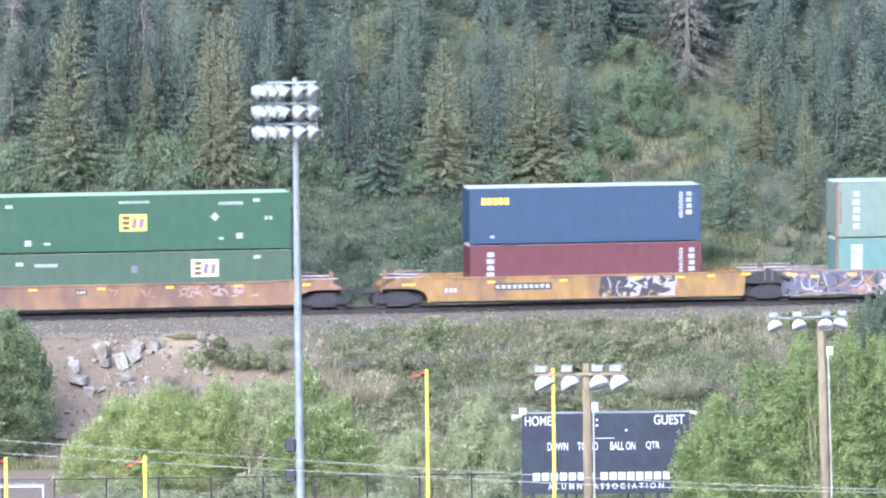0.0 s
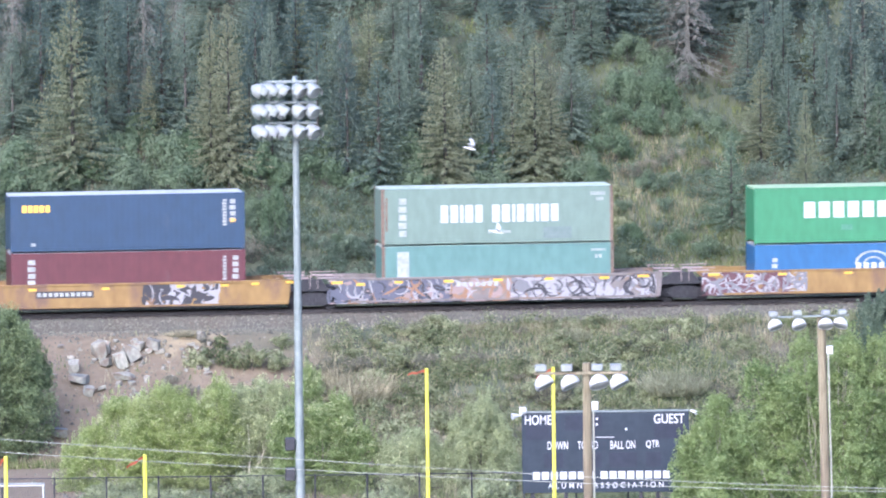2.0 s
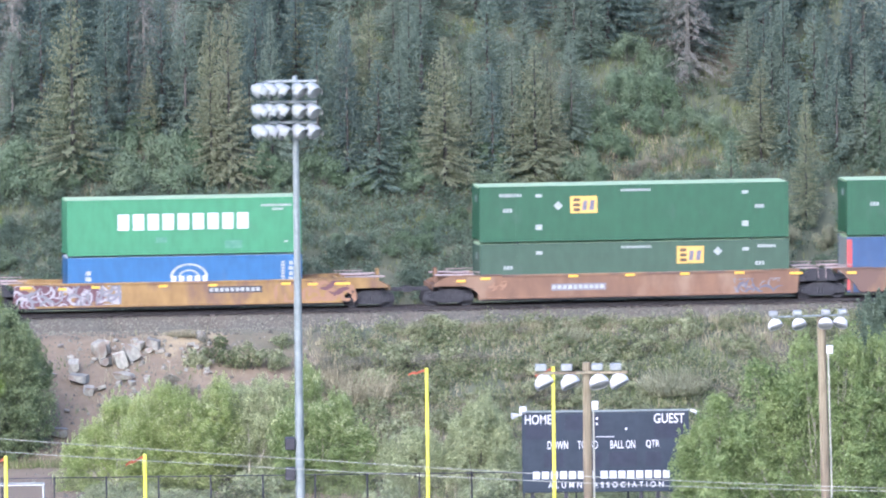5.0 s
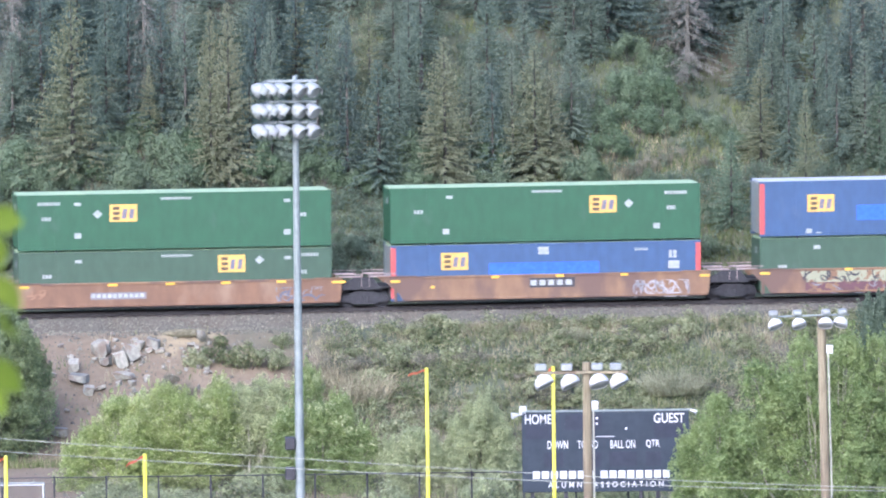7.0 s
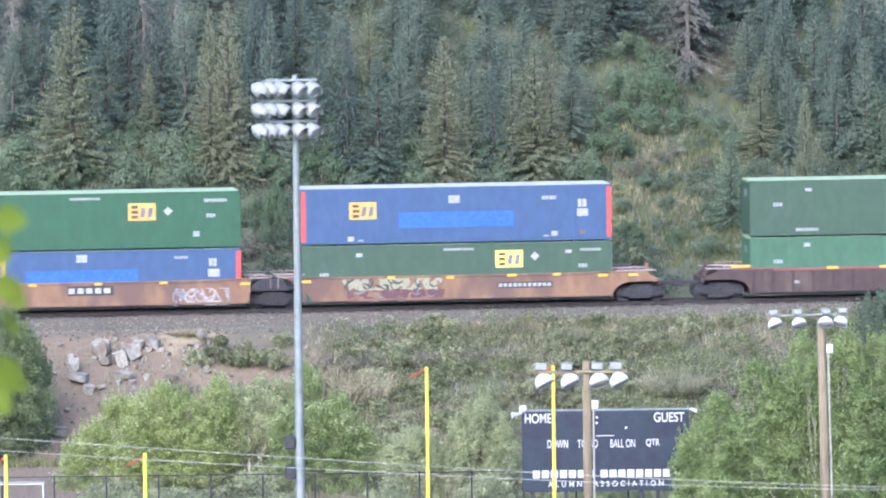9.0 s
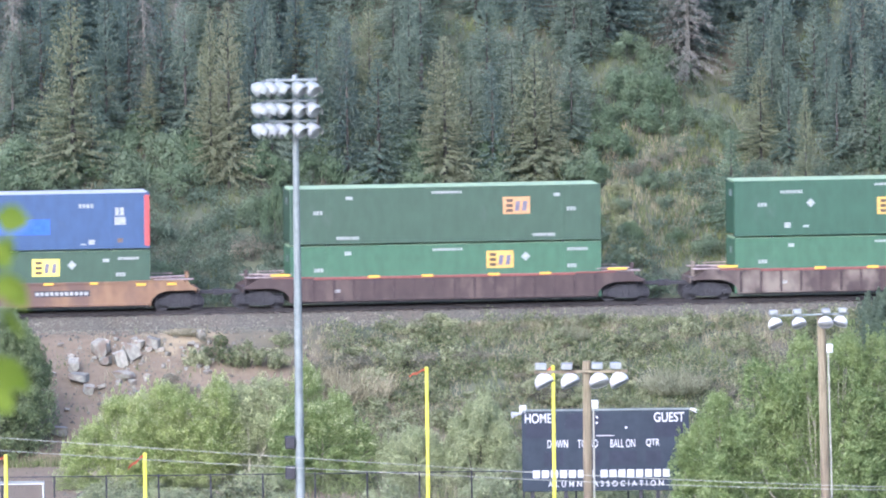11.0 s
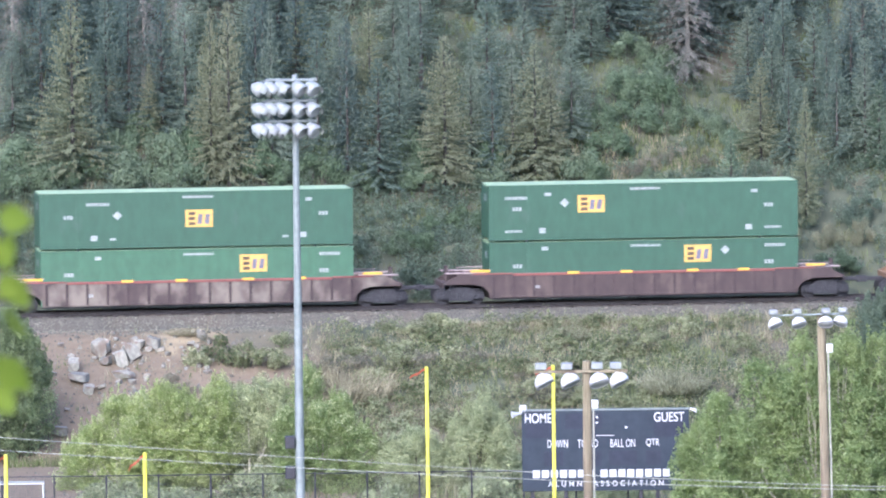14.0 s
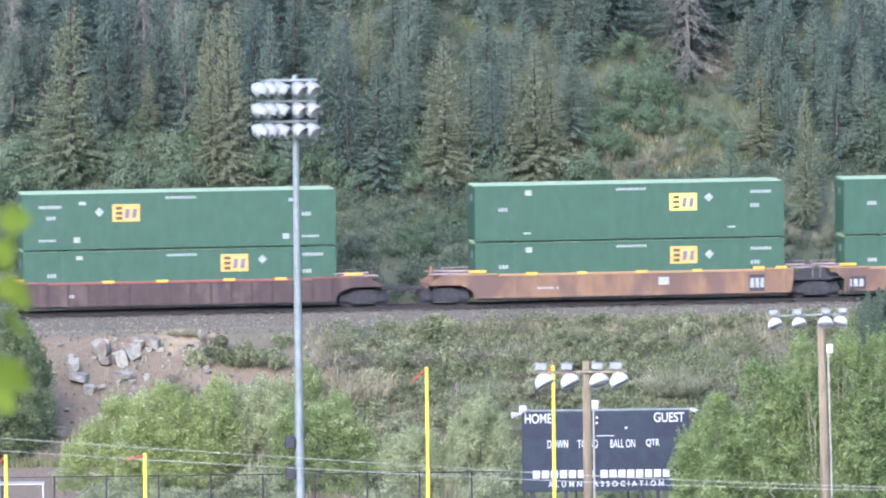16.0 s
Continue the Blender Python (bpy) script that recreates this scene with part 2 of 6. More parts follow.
def on_track(s, v, z=0.0):
    """World place from metres along the track, metres behind its middle, and height."""
    return Vector((0, 500, GRADE * s)) + ALONG * s + ACROSS * v + Vector((0, 0, z))


def step(a, b, v):
    k = min(1, max(0, (v - a) / (b - a)))
    return k * k * (3 - 2 * k)


def height(x, y):
    """The ground's height: the bluff, the playing fields, the railway bank and the wooded hillside."""
    d = Vector((x, y - 500, 0))
    s, v = d.dot(ALONG), d.dot(ACROSS)
    bluff = 48.3 * (1 - step(3, 105, y))
    rough = noise.noise((x * 0.11, y * 0.11, 0)) + 0.5 * noise.noise((x * 0.37, y * 0.37, 3))
    bank = 5.25 * min(1, max(0, (v + 18) / 12.2))
    z = bluff + bank + GRADE * max(-900, min(900, s)) * step(-40, -12, v)
    if -18 < v < -5.8:
        z += 0.45 * rough * math.sin((v + 18) / 12.2 * math.pi)
    if v > 5.5:
        climb = 0.66 * min(v - 5.5, 110) + 0.12 * max(0, v - 115.5)
        z += climb + min(1, (v - 5.5) / 4) * rough * 0.8
    elif v > 3.6:
        z -= 0.3 * math.sin((v - 3.6) / 1.9 * math.pi)
    return z


def place(x, y, turn=0.0, size=1.0, sink=0.05, tall=None):
    return Matrix.Translation((x, y, height(x, y) - sink)) @ Matrix.Rotation(turn, 4, "Z") @ Matrix.Diagonal((size, size, tall or size, 1))


def build_ground():
    def line(near, step_near, far):
        out = list(np.arange(-near, near + 0.01, step_near))
        d, g = near, step_near
        while d < far:
            g *= 1.35
            d += g
            out = [-d] + out + [d]
        return out
    ss = line(42, 0.7, 3000)
    vs = sorted([v for v in line(45, 0.6, 3000) if not -515 < v < -380] + list(range(-515, -380, 5)))
    verts, faces = [], []
    for v in vs:
        for s in ss:
            p = on_track(s, v)
            verts.append((p.x, p.y, height(p.x, p.y)))
    n = len(ss)
    for j in range(len(vs) - 1):
        for i in range(n - 1):
            a = j * n + i
            faces.append((a, a + 1, a + n + 1, a + n))
    ob = data_part("ground", verts, faces, ground_material())
    for f in ob.data.polygons:
        f.use_smooth = True
    tagged(ob, "grassy fields, bare soil bank and wooded hillside ground", "ground", kind="structure")


build_ground()


def build_track():
    """Ballast bed, sleepers and two rails."""
    turn = Matrix.Translation((0, 500, 0)) @ Matrix.Rotation(TURN, 4, "Z") @ Matrix.Rotation(-GRADE, 4, "Y")
    outline = [(-3.5, 5.1), (-3.3, 5.28), (-1.75, 5.76), (1.75, 5.76), (3.3, 5.28), (3.5, 5.0)]
    verts, faces = [], []
    steps = np.arange(-60, 60.1, 0.5)
    rnd = random.Random(4)
    for i, s in enumerate([-900, *steps, 900]):
        for k, (v, z) in enumerate(outline):
            w = rnd.uniform(-0.12, 0.12) if k in (0, 1, 4, 5) else 0
            verts.append((s, v + w, z + rnd.uniform(-0.02, 0.02)))
    n = len(outline)
    for i in range(len(verts) // n - 1):
        for k in range(n - 1):
            a = i * n + k
            faces.append((a, a + n, a + n + 1, a + 1))
    bed = data_part("ballast_bed", verts, faces, BALLAST)
    bed.matrix_world = turn
    tagged(bed, "grey crushed stone ballast bed under the track", "ballast", kind="structure")
    # loose stones on the near shoulder
    verts, faces = [], []
    for _ in range(9000):
        s, v = rnd.uniform(-26, 27), rnd.triangular(-5.2, -1.6, -2.6)
        z = 5.76 - max(0, -1.75 - v) * 0.31 if v > -3.3 else 5.27
        r = rnd.uniform(0.025, 0.07) * (1.6 if rnd.random() < 0.06 else 1)
        c = len(verts)
        a = rnd.uniform(0, 6.3)
        for q in range(4):
            verts.append((s + r * math.cos(a + q * 1.57) * rnd.uniform(0.6, 1.3), v + r * math.sin(a + q * 1.57), z - 0.01))
        verts.append((s, v, z + r * rnd.uniform(0.7, 1.2)))
        faces += [(c + q, c + (q + 1) % 4, c + 4) for q in range(4)]
    stones = data_part("gravel", verts, faces, STONE)
    stones.matrix_world = turn
    tagged(stones, "loose grey ballast stones on the track shoulder", "gravel", kind="stuff")
    for v in (-0.75, 0.75):
        bm = boxes((-900, 900, v - 0.036, v + 0.036, 5.94, RAIL_TOP), (-900, 900, v - 0.009, v + 0.009, 5.83, 5.94), (-900, 900, v - 0.07, v + 0.07, 5.805, 5.83))
        ob = new("rail", mesh_of("rail", bm, RAIL_SHADED))
        ob.matrix_world = turn
        tagged(ob, "worn steel rail on the ballasted track", "rail", "rails of the track", "structure")
    bm = bmesh.new()
    box(bm, -0.115, 0.115, -1.3, 1.3, 5.64, 5.805, 0.01)
    me = mesh_of("sleeper", bm, SLEEPER)
    for i in range(100):
        ob = new("sleeper", me)
        ob.matrix_world = turn @ pose(-28 + i * 0.56, 0, 0, 0, 0, rnd.uniform(-0.8, 0.8))
        tagged(ob, "weathered timber sleeper in grey ballast", "sleeper", "sleepers of the track", "structure")


build_track()

# ---- the train ----
MOVING = []  # (thing, metres along the track at the clip's start)
WHEELSETS = []


def gone(t):
    """Metres that the train has gone to the left by t seconds: it gathers speed very slowly."""
    return (403.7 * t + 0.23 * t * t) / 34.1 / math.cos(TURN)


def strokes(rnd, x0, x1, z0, z1, y, count, width):
    """Sprayed lettering that nobody can read: thick bent strokes inside a rectangle."""
    bm = bmesh.new()
    for i in range(count):
        cx, cz = rnd.uniform(x0, x1), rnd.uniform(z0, z1)
        a, bend, n, go = rnd.uniform(0, 6.28), rnd.uniform(-1.3, 1.3), 7, (z1 - z0) * rnd.uniform(0.12, 0.2)
        w, last = width * rnd.uniform(0.6, 1.3), None
        for q in range(n):
            x, z = min(x1, max(x0, cx)), min(z1, max(z0, cz))
            px, pz = -math.sin(a) * w * math.sin((q + 0.6) / n * 3.0), math.cos(a) * w * math.sin((q + 0.6) / n * 3.0)
            yy = y - 0.0012 * i / count - 0.0005
            pair = [bm.verts.new((x + k * px, yy, min(z1, max(z0, z + k * pz)))) for k in (1, -1)]
            if last:
                bm.faces.new((last[0], last[1], pair[1], pair[0]))
            last = pair
            cx, cz, a = cx + math.cos(a) * go, cz + math.sin(a) * go, a + bend / 2
    return bm


def blocks(x0, z0, heights, widths, gap, y, thick=0.006):
    """A row of plain blocks in place of lettering."""
    dims, x = [], x0
    for w in widths:
        if w > 0:
            dims.append((x, x + w, y - thick, y, z0, z0 + heights))
            x += w + gap
        else:
            x -= w
    return boxes(*dims)


PAINTS = {
    "green": paint("container_green", (0.03, 0.212, 0.077)),
    "deep_green": paint("container_deep_green", (0.026, 0.182, 0.072)),
    "light_green": paint("container_light_green", (0.1, 0.315, 0.148)),
    "grey_green": paint("container_faded_green", (0.082, 0.2, 0.103)),
    "bright_green": paint("container_bright_green", (0.09, 0.53, 0.21)),
    "teal_green": paint("container_teal_green", (0.06, 0.222, 0.11)),
    "navy": paint("container_navy", (0.024, 0.106, 0.228)),
    "blue": paint("container_blue", (0.07, 0.19, 0.42)),
    "sky_blue": paint("container_sky_blue", (0.03, 0.265, 0.62)),
    "maroon": paint("container_maroon", (0.23, 0.04, 0.055)),
    "aqua_grey": paint("container_faded_aqua", (0.36, 0.54, 0.41), rust=(0.15, 0.205, 0.16)),
    "aqua": paint("container_aqua", (0.23, 0.51, 0.43), rust=(0.1, 0.2, 0.165)),
}
ROOFS = {k: mat("pale_roof_" + k, c, [v * 1.2 for v in c], 3, 0.5, 0, 0.1) for k, c in
         {"green": (0.29, 0.385, 0.215), "white": (0.38, 0.4, 0.4), "aqua": (0.35, 0.4, 0.32)}.items()}
LOGO_YELLOW = mat("yellow_logo_panel", (0.410, 0.271, 0.057), (0.492, 0.336, 0.082), 5, 0.5, 0, 0)
LOGO_TONES = {"plain": LOGO_YELLOW, "pale": mat("pale_cream_logo_panel", (0.451, 0.394, 0.213), (0.541, 0.476, 0.279), 5, 0.5, 0, 0), "brown": mat("browned_logo_panel", (0.344, 0.205, 0.082), (0.410, 0.254, 0.115), 5, 0.5, 0, 0),
              "bright": mat("bright_yellow_logo_panel", (0.590, 0.508, 0.082), (0.672, 0.590, 0.115), 5, 0.5, 0, 0)}
AQUA_PATCH = mat("dull_aqua_patch", (0.098, 0.139, 0.123), (0.131, 0.172, 0.156), 4, 0.6, 0, 0)
LOGO_DARK = mat("dark_logo_shape", (0.045, 0.03, 0.02), (0.08, 0.05, 0.03), 5, 0.5, 0, 0)
LOGO_LILAC = mat("faded_lilac_logo_shape", (0.095, 0.09, 0.12), (0.14, 0.135, 0.17), 5, 0.5, 0, 0)
LOGO_ORANGE = mat("orange_marking", (0.75, 0.4, 0.03), (0.85, 0.5, 0.05), 5, 0.5, 0, 0)
BAND_BLUE = mat("bright_blue_patch", (0.02, 0.08, 0.36), (0.035, 0.11, 0.44), 5, 0.5, 0, 0)
RED = mat("red_end_paint", (0.31, 0.055, 0.05), (0.38, 0.075, 0.065), 4, 0.5, 0, 0.05)
DARK_PATCH = mat("dark_repaint_patch", (0.05, 0.16, 0.1), (0.08, 0.2, 0.13), 4, 0.6, 0, 0)
RUSTY = mat("rusty_corner_steel", (0.1, 0.072, 0.052), (0.19, 0.13, 0.09), 6, 0.8, 0.1, 0.2)


def side_panel(x0, x1, y, z0, z1, pitch, depth):
    """A side of pressed steel with upright corrugations."""
    bm = bmesh.new()
    xs, x, k = [], x0, 0
    while x < x1 - pitch:
        xs += [(x, 0), (x + pitch * 0.3, 0), (x + pitch * 0.5, depth), (x + pitch * 0.8, depth)]
        x += pitch
    xs += [(x, 0), (x1, 0)]
    low = [bm.verts.new((a, y + d, z0)) for a, d in xs]
    high = [bm.verts.new((a, y + d, z1)) for a, d in xs]
    for i in range(len(xs) - 1):
        bm.faces.new((low[i], low[i + 1], high[i + 1], high[i]))
    return bm


def container(label, paint_key, s, z, length=16.33, roof="green", marks=(), ends=None, corner=None, tall=2.896):
    """A steel box container whose side towards the camera begins at s. marks: (kind, metres from its left end, metres below its top, ...)."""
    c = thing("shipping_container", label, "container", None, "containers on the train")
    skin, w, h = PAINTS[paint_key], 1.27, tall
    post = corner or skin
    MOVING.append((c, s + length / 2, z))
    x0, x1 = -length / 2, length / 2
    long_box = length > 14
    part("body", boxes((x0 + 0.1, x1 - 0.1, -w + 0.09, w - 0.09, 0.14, h - 0.09)), skin, c)
    for y, sign in ((-w + 0.012, 1), (w - 0.012, -1)):
        part("side_panel", side_panel(x0 + 0.12, x1 - 0.12, y, 0.12, h - 0.1, 0.61 if long_box else 0.28, sign * (0.003 if long_box else 0.002)), skin, c)
        a, b = sorted((y - 0.012 * sign, y + 0.07 * sign))
        part("top_rail", boxes((x0 + 0.16, x1 - 0.16, a, b, h - 0.1, h - 0.005), bevel=0.012), skin, c)
        part("bottom_rail", boxes((x0 + 0.16, x1 - 0.16, a, b, 0.01, 0.14), bevel=0.012), skin, c)
    part("roof", boxes((x0 + 0.05, x1 - 0.05, -w + 0.04, w - 0.04, h - 0.09, h)), ROOFS[roof], c, "pale weathered roof")
    for x in (x0, x1):
        out = 1 if x > 0 else -1
        a, b = sorted((x, x - 0.05 * out))
        part("end_door" if x < 0 else "end_wall", boxes((a, b, -w + 0.16, w - 0.16, 0.15, h - 0.1)), skin if ends is None else RED if x > 0 else STEEL_GREY, c)
        for y in (-w, w):
            p, q = sorted((x, x - (0.27 if ends and y < 0 else 0.16) * out))
            r, u = sorted((y, y * 0.9))
            part("corner_post", boxes((p, q, r, u, 0.13, h - 0.13), bevel=0.01), RED if ends and y < 0 else post, c)
            for zz in (0, h - 0.125):
                p, q = sorted((x + 0.004 * out, x - 0.178 * out))
                r, u = sorted((y * 1.003, y * 0.88))
                part("corner_casting", boxes((p, q, r, u, zz, zz + 0.125), bevel=0.012), RUSTY if corner else skin, c)
    if long_box and ends is None:
        part("door_label", boxes((x0 - 0.006, x0, -0.35, 0.15, h - 0.85, h - 0.5)), MARK_WHITE, c, "pale door label")
    if z > 8:  # twist locks between the two layers
        for x in (x0 + 0.09 + (1.9 if long_box else 0), x1 - 0.09 - (1.9 if long_box else 0)):
            for y in (-w + 0.1, w - 0.1):
                part("twist_lock", boxes((x - 0.07, x + 0.07, y - 0.06, y + 0.06, -0.08, 0.0)), DARK_STEEL, c)
    if long_box:  # lifting posts at the forty-foot marks
        for x in (x0 + 1.98, x1 - 1.98):
            part("lifting_post", boxes((x - 0.08, x + 0.08, -w - 0.003, -w + 0.07, 0.13, h - 0.1), bevel=0.01), skin, c)
    y = -w - 0.004
    for kind, a, d, *rest in marks:
        x, top = x0 + a - (0.05 if long_box else 0.0), h - d
        if kind == "logo":  # yellow panel with a dark shape and two faded ones
            ground = LOGO_TONES[rest[0] if rest else "plain"]
            part("logo_panel", boxes((x + 0.03, x + 1.46, y - 0.004, y, top - 0.9, top)), ground, c, "yellow logo panel")
            part("logo_shape", boxes(*[(x + 0.2, x + 0.55, y - 0.009, y - 0.004, top - b, top - a) for a, b in ((0.12, 0.28), (0.38, 0.54), (0.64, 0.8))]), LOGO_DARK, c)
            for a in (0.68, 1.06):
                part("logo_shape", plate([(x + a - 0.03, top - 0.74), (x + a + 0.2, top - 0.74), (x + a + 0.27, top - 0.24), (x + a + 0.04, top - 0.24)], y - 0.009, y - 0.004), LOGO_LILAC, c)
        elif kind == "diamond":
            part("placard", plate([(x, top), (x + 0.24, top - 0.24), (x, top - 0.48), (x - 0.24, top - 0.24)], y - 0.004, y), MARK_WHITE, c, "white diamond placard")
        elif kind == "bar":  # width, height, colour
            bw, bh, *col = rest
            part("marking", boxes((x, x + bw, y - 0.004, y, top - bh, top)), col[0] if col else MARK_WHITE, c)
        elif kind == "text":  # width, height: a line of writing too small to read
            bw, bh, *col = rest
            n = max(2, int(bw / (bh * 0.8)))
            tagged(part("marking", blocks(x, top - bh, bh, [bw / n * 0.74] * n, bw / n * 0.26, y), col[0] if col else MARK_WHITE, c), kind="stuff")
        elif kind == "column":  # width, height, rows
            bw, bh, n = rest
            part("marking", boxes(*[(x + (0.0 if i % 2 else 0.03), x + bw, y - 0.004, y, top - bh / n * (i + 0.72), top - bh / n * i) for i in range(n)]), MARK_WHITE, c)
        elif kind == "word":  # block widths, height
            widths, bh = rest
            for bw in widths:
                if bw > 0:
                    part("lettering_block", boxes((x + bw * 0.04, x + bw * 0.86, y - 0.006, y, top - bh, top), bevel=0.002), WORD_WHITE, c, "bold white lettering block")
                    x += bw + 0.07
                else:
                    x -= bw
        elif kind == "dome":  # a white arc of shapes
            bm = bmesh.new()
            for r0, r1 in ((0.86, 1.0), (0.45, 0.56)):
                for k in range(12):
                    f, g = math.pi * k / 12, math.pi * (k + 1) / 12
                    ring = [(x + math.cos(f) * r0, math.sin(f) * r0 * 0.72), (x + math.cos(g) * r0, math.sin(g) * r0 * 0.72),
                            (x + math.cos(g) * r1, math.sin(g) * r1 * 0.72), (x + math.cos(f) * r1, math.sin(f) * r1 * 0.72)]
                    bm.faces.new([bm.verts.new((px, y - 0.004, top + pz)) for px, pz in ring])
            part("logo_shape", bm, MARK_WHITE, c, "white arched logo shape")
    return c


def std(logo, extra=()):
    """The small white markings that the long green containers share; an extra one takes the place of a usual one beside it."""
    usual = [("text", 7.5, 0.22, 1.6, 0.13), ("bar", 3.0, 0.42, 0.34, 0.17), ("bar", 13.9, 0.42, 0.34, 0.17), ("text", 1.3, 1.15, 0.5, 0.2), ("text", 14.6, 1.15, 0.5, 0.2)]
    return [("logo", *logo), *[u for u in usual if not any(abs(u[1] - e[1]) < 0.7 and abs(u[2] - e[2]) < 0.4 for e in extra)], *extra]


CAR_PAINT = {
    "yellow": mat("yellow_car_paint", (0.165, 0.1, 0.028), (0.228, 0.145, 0.044), 2.2, 0.6, 0, 0.1, (0.12, 0.072, 0.043), 0.9, 0.5, 0.66, stretch=(1, 1, 0.5)),
    "orange": mat("faded_orange_car_paint", (0.135, 0.08, 0.043), (0.195, 0.122, 0.062), 1.6, 0.7, 0, 0.1, (0.098, 0.062, 0.044), 0.6, 0.48, 0.62, stretch=(1, 1, 0.5)),
    "rust": mat("rust_brown_car_paint", (0.11, 0.063, 0.036), (0.162, 0.094, 0.05), 1.6, 0.75, 0, 0.1, (0.2, 0.138, 0.085), 0.55, 0.56, 0.72, stretch=(1, 1, 0.5)),
    "sprayed": mat("dull_oversprayed_paint", (0.115, 0.1, 0.088), (0.17, 0.152, 0.138), 2.0, 0.7, 0, 0.1, (0.196, 0.127, 0.070), 0.9, 0.55, 0.7),
    "purple": mat("oxide_purple_car_paint", (0.037, 0.026, 0.023), (0.057, 0.040, 0.034), 2.0, 0.75, 0, 0.1, (0.1, 0.075, 0.058), 0.8, 0.56, 0.75, stretch=(1, 1, 0.5)),
    "chalky": mat("chalky_purple_car_paint", (0.041, 0.030, 0.026), (0.065, 0.048, 0.041), 2.0, 0.8, 0, 0.1, (0.16, 0.138, 0.105), 0.75, 0.45, 0.65, stretch=(1, 1, 0.7)),
    "rib": mat("dark_rib_paint", (0.03, 0.021, 0.02), (0.05, 0.035, 0.032), 3.0, 0.8, 0, 0.1),
}
CHORD_RED = mat("oxide_red_top_chord", (0.150, 0.052, 0.043), (0.207, 0.075, 0.058), 4, 0.7, 0, 0.1)
CHORD_OCHRE = mat("ochre_top_chord", (0.243, 0.150, 0.070), (0.300, 0.196, 0.092), 4, 0.7, 0, 0.1)
SPRAY = {k: mat("spray_paint_" + k, c, [min(0.85, v * 1.15) for v in c], 5, 0.6, 0, 0) for k, c in
         {"white": (0.231, 0.231, 0.231), "black": (0.026, 0.026, 0.029), "violet": (0.07, 0.076, 0.098), "cream": (0.207, 0.218, 0.139), "maroon": (0.075, 0.034, 0.038), "orange": (0.190, 0.109, 0.058), "grey": (0.127, 0.127, 0.133), "pink": (0.207, 0.156, 0.139)}.items()}
WHEEL_R = 0.42


def bogie(car, x):
    """A freight bogie: two side frames, bolster, springs and two wheelsets."""
    b = new("bogie")
    b.parent = car
    b.location = (x, 0, 0)
    frame_outline = [(-1.25, 0.32), (-1.25, 0.62), (-0.85, 0.66), (-0.45, 0.92), (0.45, 0.92), (0.85, 0.66), (1.25, 0.62), (1.25, 0.32), (0.8, 0.34), (0.5, 0.2), (-0.5, 0.2), (-0.8, 0.34)]
    for y in (-1.08, 0.98):
        part("side_frame", plate(frame_outline, y, y + 0.1), DARK_STEEL, b)
        part("spring_nest", tubes(*[((k * 0.16, y + 0.05, 0.3), (k * 0.16, y + 0.05, 0.62), 0.08, 0.08) for k in (-1, 0, 1)]), DARK_STEEL, b)
        for k in (-0.89, 0.89):
            part("bearing_cap", tubes(((k, y - 0.06 if y < 0 else y + 0.16, 0.42), (k, y + 0.05, 0.42), 0.12, 0.14), n=12), DARK_STEEL, b)
    part("bolster", boxes((-0.2, 0.2, -1.0, 1.0, 0.6, 0.85), bevel=0.02), DARK_STEEL, b)
    for k in (-0.89, 0.89):
        bm = bmesh.new()
        for y in (-0.75, 0.75):
            tube(bm, (0, y - 0.065, 0), (0, y + 0.065, 0), WHEEL_R, WHEEL_R, 24)
            e = 0.07 if y < 0 else -0.07
            tube(bm, (0, y + e, 0), (0, y + e * 1.4, 0), WHEEL_R + 0.025, WHEEL_R + 0.025, 24)
            for a in range(6):
                box(bm, math.cos(a * 1.047) * 0.22 - 0.03, math.cos(a * 1.047) * 0.22 + 0.03, y - 0.075, y + 0.075, math.sin(a * 1.047) * 0.22 - 0.03, math.sin(a * 1.047) * 0.22 + 0.03)
        tube(bm, (0, -0.95, 0), (0, 0.95, 0), 0.085, 0.085, 10)
        w = part("wheelset", bm, DARK_STEEL, b)
        w.location = (k, 0, WHEEL_R)
        WHEELSETS.append((w, k))
    return b


